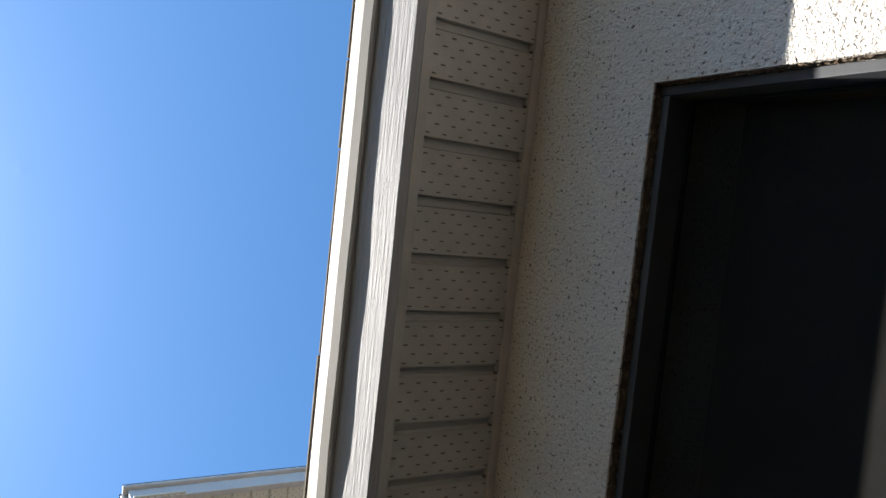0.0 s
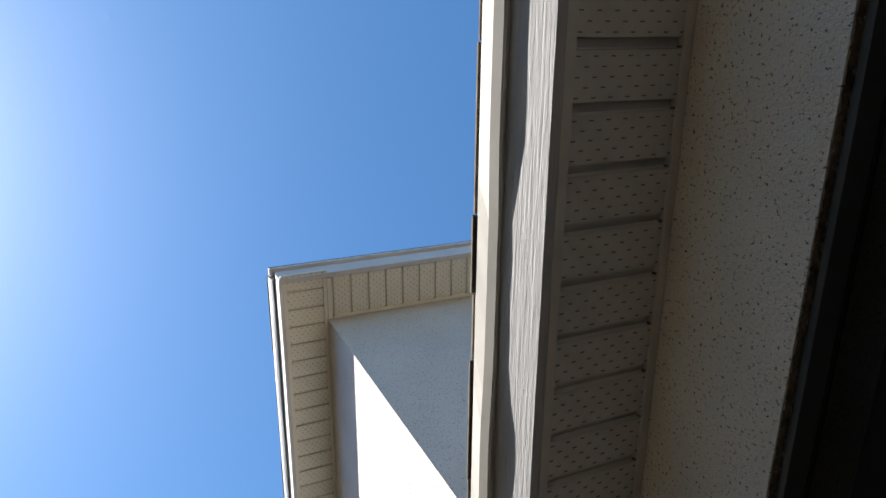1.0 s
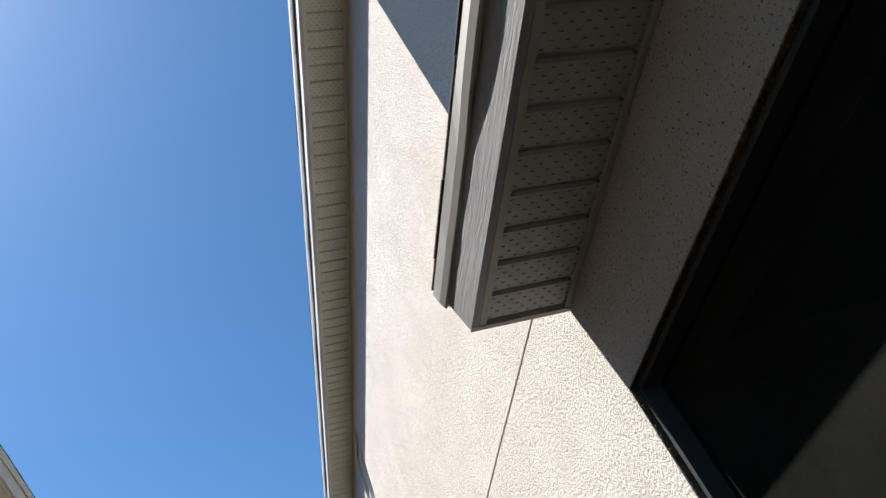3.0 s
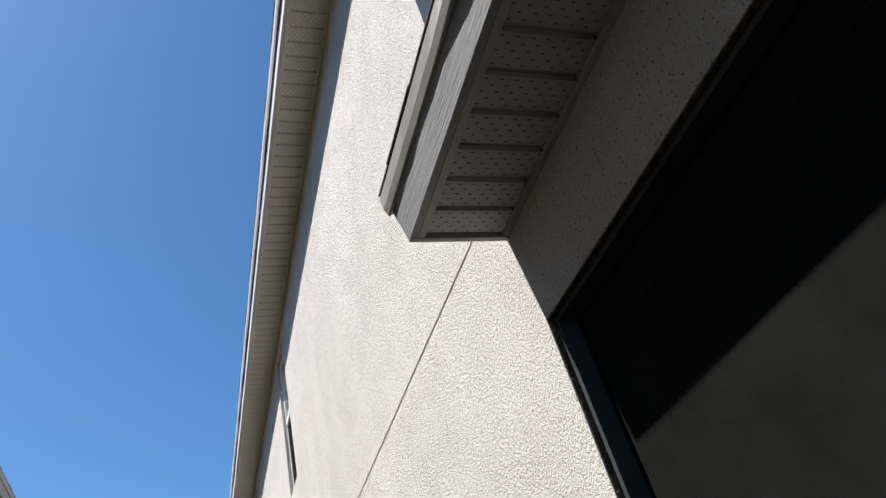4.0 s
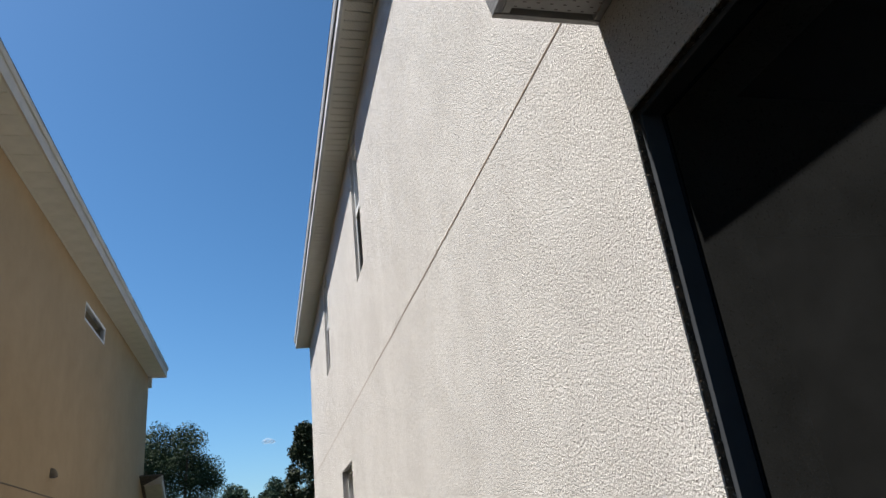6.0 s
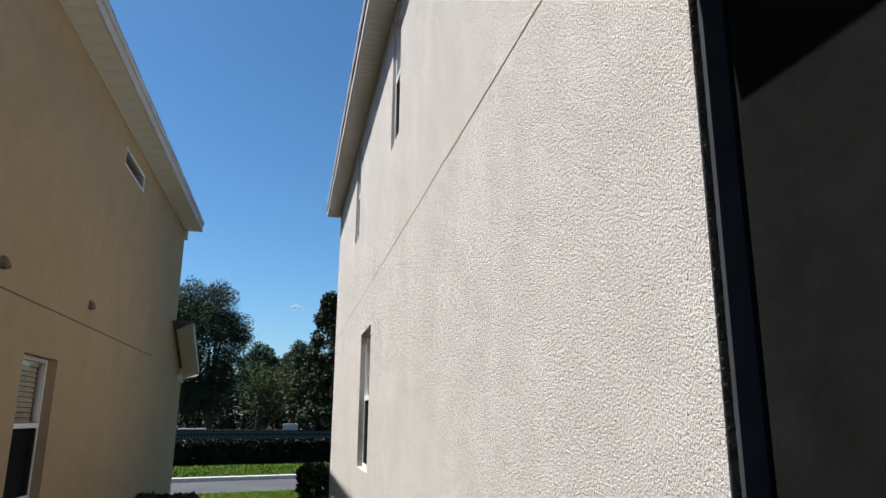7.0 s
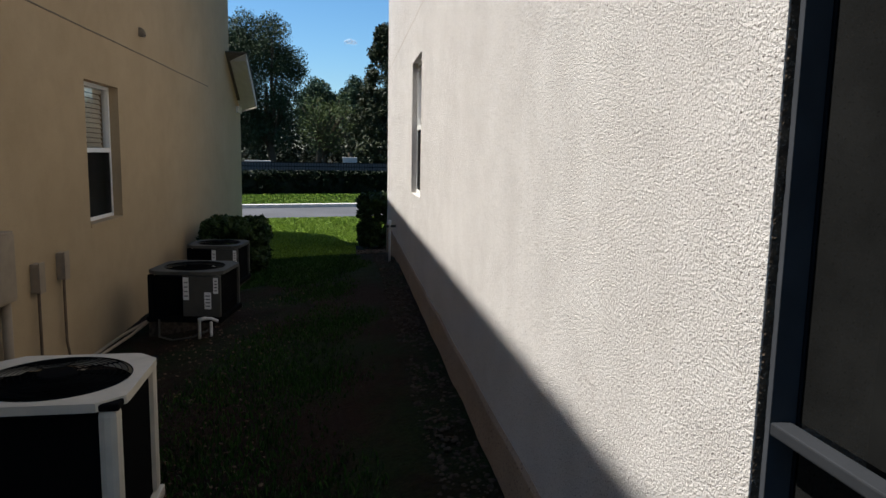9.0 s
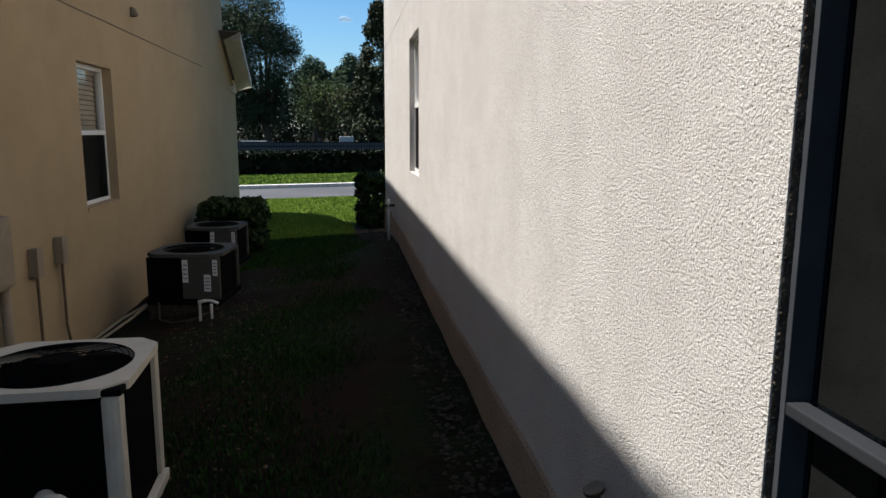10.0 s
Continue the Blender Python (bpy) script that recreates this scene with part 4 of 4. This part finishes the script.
ac_unit("air_conditioner", "grey air conditioner with paper labels beside the tan wall", (-2.13, 6.12, -0.02), -7, 0.355, 0.54, M_ACGREY, False)
ac_unit("air_conditioner", "grey air conditioner behind its twin next to a shrub", (-2.24, 8.03, -0.03), -6, 0.32, 0.54, M_ACGREY, False)

valve = thing("drain_pipe", "white plastic drain pipe stub on the soil", "pipe", at=(0.12, -0.43, -0.055))
part("riser", one_tube([(-2.06, 5.75, 0.0), (-2.06, 5.75, 0.20), (-2.04, 5.75, 0.225), (-1.96, 5.76, 0.225), (-1.90, 5.76, 0.20)], 0.0125), M_PVC, valve)
part("riser", one_tube([(-1.965, 5.78, 0.0), (-1.965, 5.78, 0.19)], 0.0125), M_PVC, valve)
part("cap", one_tube([(-2.07, 5.75, 0.215), (-2.0, 5.75, 0.23)], 0.016), M_PVC, valve)

lines = thing("refrigerant_lines", "insulated refrigerant lines and cable running to the grey unit", "pipe")
for k in range(2):
    part("line", one_tube([(WALL_L + 0.04 + 0.05 * k, 4.5, -0.14), (WALL_L + 0.05 + 0.06 * k, 5.3, -0.13), (WALL_L + 0.14 + 0.08 * k, 5.75, -0.08), (-2.42, 6.0, 0.08 + 0.03 * k)], 0.014), M_BOX, lines)
part("cable", one_tube([(-2.42, 5.85, 0.08), (-2.36, 5.6, -0.06), (-2.2, 5.42, -0.05), (-2.0, 5.34, 0.0), (-1.87, 5.33, 0.06)], 0.009, 6), M_ACGREY, lines)

elbow = thing("insulated_elbow", "white wrapped pipe elbow in front of the cream unit", "pipe", at=(0.03, 0.12, -0.055))
part("elbow", one_tube([(-1.78, 1.585, 0.36), (-1.77, 1.48, 0.385), (-1.73, 1.36, 0.425), (-1.66, 1.30, 0.455), (-1.615, 1.285, 0.435), (-1.595, 1.28, 0.38), (-1.59, 1.28, 0.0)], 0.037, 14), M_PVC, elbow)

bib = thing("hose_bib", "tarnished brass hose tap on the stucco wall", "tap", at=(0, 0.525, 0.772))
part("flange", one_tube([(-0.001, 0, 0), (-0.012, 0, 0)], 0.028, 16), M_BRASS, bib)
part("spout", one_tube([(-0.01, 0, 0), (-0.06, 0, 0.0), (-0.085, 0, -0.015), (-0.10, 0, -0.05)], 0.013, 12), M_BRASS, bib)
part("stem", one_tube([(-0.045, 0, 0.005), (-0.065, 0, 0.055)], 0.009, 10), M_BRASS, bib)
part("wheel", one_tube([(-0.066, 0, 0.056), (-0.070, 0, 0.066)], 0.027, 12), M_BRASS, bib)

stand = thing("stand_pipe", "white plastic stand pipe with a tap at the wall corner", "pipe")
part("riser", one_tube([(-0.10, 7.9, 0.25), (-0.10, 7.9, 0.79)], 0.016), M_PVC, stand)
part("tap", one_tube([(-0.15, 7.9, 0.74), (-0.02, 7.9, 0.745)], 0.018), M_ACGREY, stand)
part("tee", one_tube([(-0.10, 7.9, 0.70), (-0.10, 7.9, 0.82)], 0.021), M_PVC, stand)

# ---------------------------------------------------------------- plants


def leaf_cloud(centres, per, spread, size, seed, squash=0.8):
    """Small folded leaves scattered round clump centres."""
    rng = np.random.default_rng(seed)
    c = np.repeat(np.asarray(centres, float), per, axis=0)
    n = len(c)
    d = rng.normal(size=(n, 3))
    d /= np.linalg.norm(d, axis=1)[:, None]
    p = c + d * (spread * rng.uniform(0.2, 1.0, n) ** 0.6)[:, None] * np.array([1, 1, squash])
    a = rng.normal(size=(n, 3))
    a /= np.linalg.norm(a, axis=1)[:, None]
    b = np.cross(a, rng.normal(size=(n, 3)))
    b /= np.linalg.norm(b, axis=1)[:, None]
    s = size * rng.uniform(0.6, 1.4, n)[:, None]
    v = np.empty((n, 4, 3))
    v[:, 0], v[:, 1], v[:, 2], v[:, 3] = p - a * s, p + b * s * 0.45, p + a * s, p - b * s * 0.45
    k = np.arange(n) * 4
    return v.reshape(-1, 3).tolist(), [], [(i, i + 1, i + 2, i + 3) for i in k]


def crown_points(n, centre, radii, seed, hollow=0.55, lump=0.35):
    rng = np.random.default_rng(seed)
    out = []
    while len(out) < n:
        d = rng.normal(size=3)
        d /= np.linalg.norm(d)
        r = rng.uniform(hollow, 1.0) * (1 + lump * noise.noise(Vector(d * 2.2 + seed)))
        out.append([centre[i] + d[i] * radii[i] * r for i in range(3)])
    return out


def tree(label, x, y, trunk_h, trunk_r, centre, radii, clumps, per, spread, leaf, mat, seed, cat="tree", cone=False, limbs=9):
    rng = random.Random(seed)
    t = thing("tree", label, cat)
    bm = bmesh.new()
    top = Vector((x + rng.uniform(-0.3, 0.3), y, trunk_h))
    tube(bm, [(x, y, -0.1), (x + 0.05, y, trunk_h * 0.4), top, (top.x, y, centre[2])], [trunk_r * 1.3, trunk_r, trunk_r * 0.85, trunk_r * 0.35], 10)
    pts = crown_points(clumps, centre, radii, seed)
    if cone:
        z0, z1 = centre[2] - radii[2], centre[2] + radii[2]
        pts = []
        while len(pts) < clumps:
            f = rng.random() ** 1.3
            r = (1 - f) ** 0.75 * rng.uniform(0.6, 1.05)
            a = rng.uniform(0, 6.283)
            pts.append([centre[0] + radii[0] * r * math.cos(a), centre[1] + radii[1] * r * math.sin(a), z0 + (z1 - z0) * f])
    for p in rng.sample(pts, min(limbs, len(pts))):
        p = Vector(p)
        s0 = Vector((x, y, trunk_h * rng.uniform(0.6, 1.1)))
        m_ = s0.lerp(p, 0.5) + Vector((0, 0, 0.3))
        tube(bm, [s0, m_, p], [trunk_r * 0.5, trunk_r * 0.3, trunk_r * 0.1], 6)
    part("trunk", bm, M_BARK, t, "grey-brown trunk and limbs")
    part("crown", leaf_cloud(pts, per, spread, leaf, seed), mat, t)
    return t


def shrub(label, x0, x1, y0, y1, h, seed, per=70, leaf=0.035):
    """A clipped shrub: a rounded box of twigs with leaves all over."""
    rng = np.random.default_rng(seed)
    s = thing("shrub", label, "shrub", at=(0, 0, ground_z((x0 + x1) / 2, (y0 + y1) / 2)))
    cx, cy, cz = (x0 + x1) / 2, (y0 + y1) / 2, h * 0.54
    rx, ry, rz = (x1 - x0) / 2, (y1 - y0) / 2, h * 0.46
    pts = []
    for k in range(420):
        d = rng.normal(size=3)
        d /= np.linalg.norm(d)
        d = np.sign(d) * np.abs(d) ** 0.6
        d /= max(np.abs(d).max(), 0.86)
        r = rng.uniform(0.78, 0.97)
        pts.append([cx + d[0] * rx * r, cy + d[1] * ry * r, cz + d[2] * rz * r])
    part("foliage", leaf_cloud(pts, per, 0.085, leaf, seed), M_SHRUB, s)
    bm = bmesh.new()
    for k in range(14):
        p = pts[k * 20]
        tube(bm, [(cx + (p[0] - cx) * 0.2, cy + (p[1] - cy) * 0.2, -0.03), (cx + (p[0] - cx) * 0.5, cy + (p[1] - cy) * 0.5, cz * 0.7), p], [0.014, 0.010, 0.004], 5)
    part("stems", bm, M_BARK, s)
    return s


shrub("dark clipped shrub beside the grey air conditioner", -2.66, -1.82, 8.8, 9.9, 0.74, 21)
shrub("upright clipped shrub at the cream house corner", -0.42, 0.42, 11.2, 12.1, 0.98, 22)

tree("large dark oak behind the hedge", -5.6, 46, 3.0, 0.26, (-6.9, 46, 6.0), (3.45, 3.2, 4.4), 330, 250, 0.75, 0.065, M_OAK, 31)
tree("slender dark oak at the fence", -8.6, 44, 3.0, 0.22, (-9.2, 44, 5.6), (2.6, 2.4, 3.6), 180, 140, 0.75, 0.085, M_OAK, 32)
tree("small light-leaved tree with open branches", -2.2, 43, 1.9, 0.12, (-1.7, 43, 3.3), (2.1, 1.8, 1.8), 150, 48, 0.6, 0.06, M_LIGHTLEAF, 33, limbs=45)
tree("tall dark magnolia with glossy leaves", 1.75, 41, 2.0, 0.2, (1.45, 41, 4.6), (2.5, 2.3, 4.4), 230, 120, 0.45, 0.10, M_MAGNOLIA, 34, cone=True)
tree("blue-green pine in the distance", -0.5, 56, 4.0, 0.2, (-0.3, 56, 5.2), (1.3, 1.5, 2.4), 130, 120, 0.5, 0.09, M_PINE, 35)
tree("blue-green pine in the distance", -3.2, 60, 4.0, 0.2, (-3.2, 60, 5.2), (2.2, 1.8, 2.4), 150, 120, 0.6, 0.10, M_PINE, 36)
tree("leafy tree in the distance", 2.6, 58, 4.0, 0.2, (2.6, 58, 4.8), (2.6, 2.0, 2.6), 150, 120, 0.6, 0.10, M_OAK, 37)

rng = np.random.default_rng(41)
far_pts = [[rng.uniform(-30, 22), rng.uniform(62, 80), rng.uniform(0.4, 5.2 + 1.2 * math.sin(k))] for k in range(900)]
solo("far_woods", leaf_cloud(far_pts, 60, 1.3, 0.2, 42), M_WOODS, "dark mixed woods closing the distance", "woods", "stuff")

rng = np.random.default_rng(43)
hp = [[rng.uniform(-10, 5), 28.0 + rng.choice([-0.5, 0.5]) * rng.uniform(0.6, 1), rng.uniform(0.05, 0.80)] for k in range(1100)]
hp += [[rng.uniform(-10, 5), rng.uniform(27.5, 28.5), 0.83] for k in range(600)]
hp = [[x, skew(x, y), z] for x, y, z in hp]
hv, he, hf = leaf_cloud(hp, 55, 0.14, 0.06, 44)
o = len(hv)
hv += [(x, skew(x, y), z) for x in (-10, 5) for y in (27.6, 28.4) for z in (-0.02, 0.80)]
hf += [tuple(o + k for k in q) for q in ((0, 1, 3, 2), (4, 6, 7, 5), (0, 4, 5, 1), (2, 3, 7, 6), (0, 2, 6, 4), (1, 5, 7, 3))]
solo("hedge", (hv, he, hf), M_HEDGE, "long dark clipped hedge across the road", "hedge", "stuff")

fence = thing("fence", "black iron picket fence behind the hedge", "fence", at=(-1.0, 29.3, 0))
fence.rotation_euler = (0, 0, math.atan(0.30))
for z in (0.15, 1.06, 1.22):
    part("rail", one_box(-9, 6.5, -0.02, 0.02, z, z + 0.03), M_IRON, fence)
first = part("picket", one_box(-0.009, 0.009, -0.009, 0.009, 0.0, 1.28), M_IRON, fence)
first.location = (-8.9, 0.03, 0)
for k in range(1, 130):
    ob = new("picket", first.data)
    ob.parent = fence
    ob.location = (-8.9 + 0.118 * k, 0.03, 0)

solo("garden_wall", one_box(-14, 8, 38.0, 38.2, 0, 1.12, bev=0.02), M_FARWALL, "long low grey block wall behind the fence", "wall", "structure")
solo("garden_wall", one_box(-0.95, -0.15, 38.6, 38.9, 0, 1.44, bev=0.02), M_PALE, "short pale block wall among the trees", "wall", "structure")
solo("garden_wall", one_box(-6.3, -4.9, 38.6, 38.9, 0, 1.18, bev=0.02), M_PALE, "short pale block wall among the trees", "wall", "structure")

bm = bmesh.new()
for dx, dz, r in ((-9, 0, 6), (0, 2, 8), (9, 0, 7), (16, -1, 4)):
    c = bmesh.new()
    bmesh.ops.create_icosphere(c, subdivisions=3, radius=1)
    merge(bm, c, pose(1 + 0.45 * dx, 900, 139 + dz * 0.5) @ Matrix.Diagonal((r * 0.6, r * 0.6, r * 0.42, 1)))
solo("cloud", bm, M_CLOUD, "small white cloud low in the clear sky", "cloud", "structure", smooth=True)
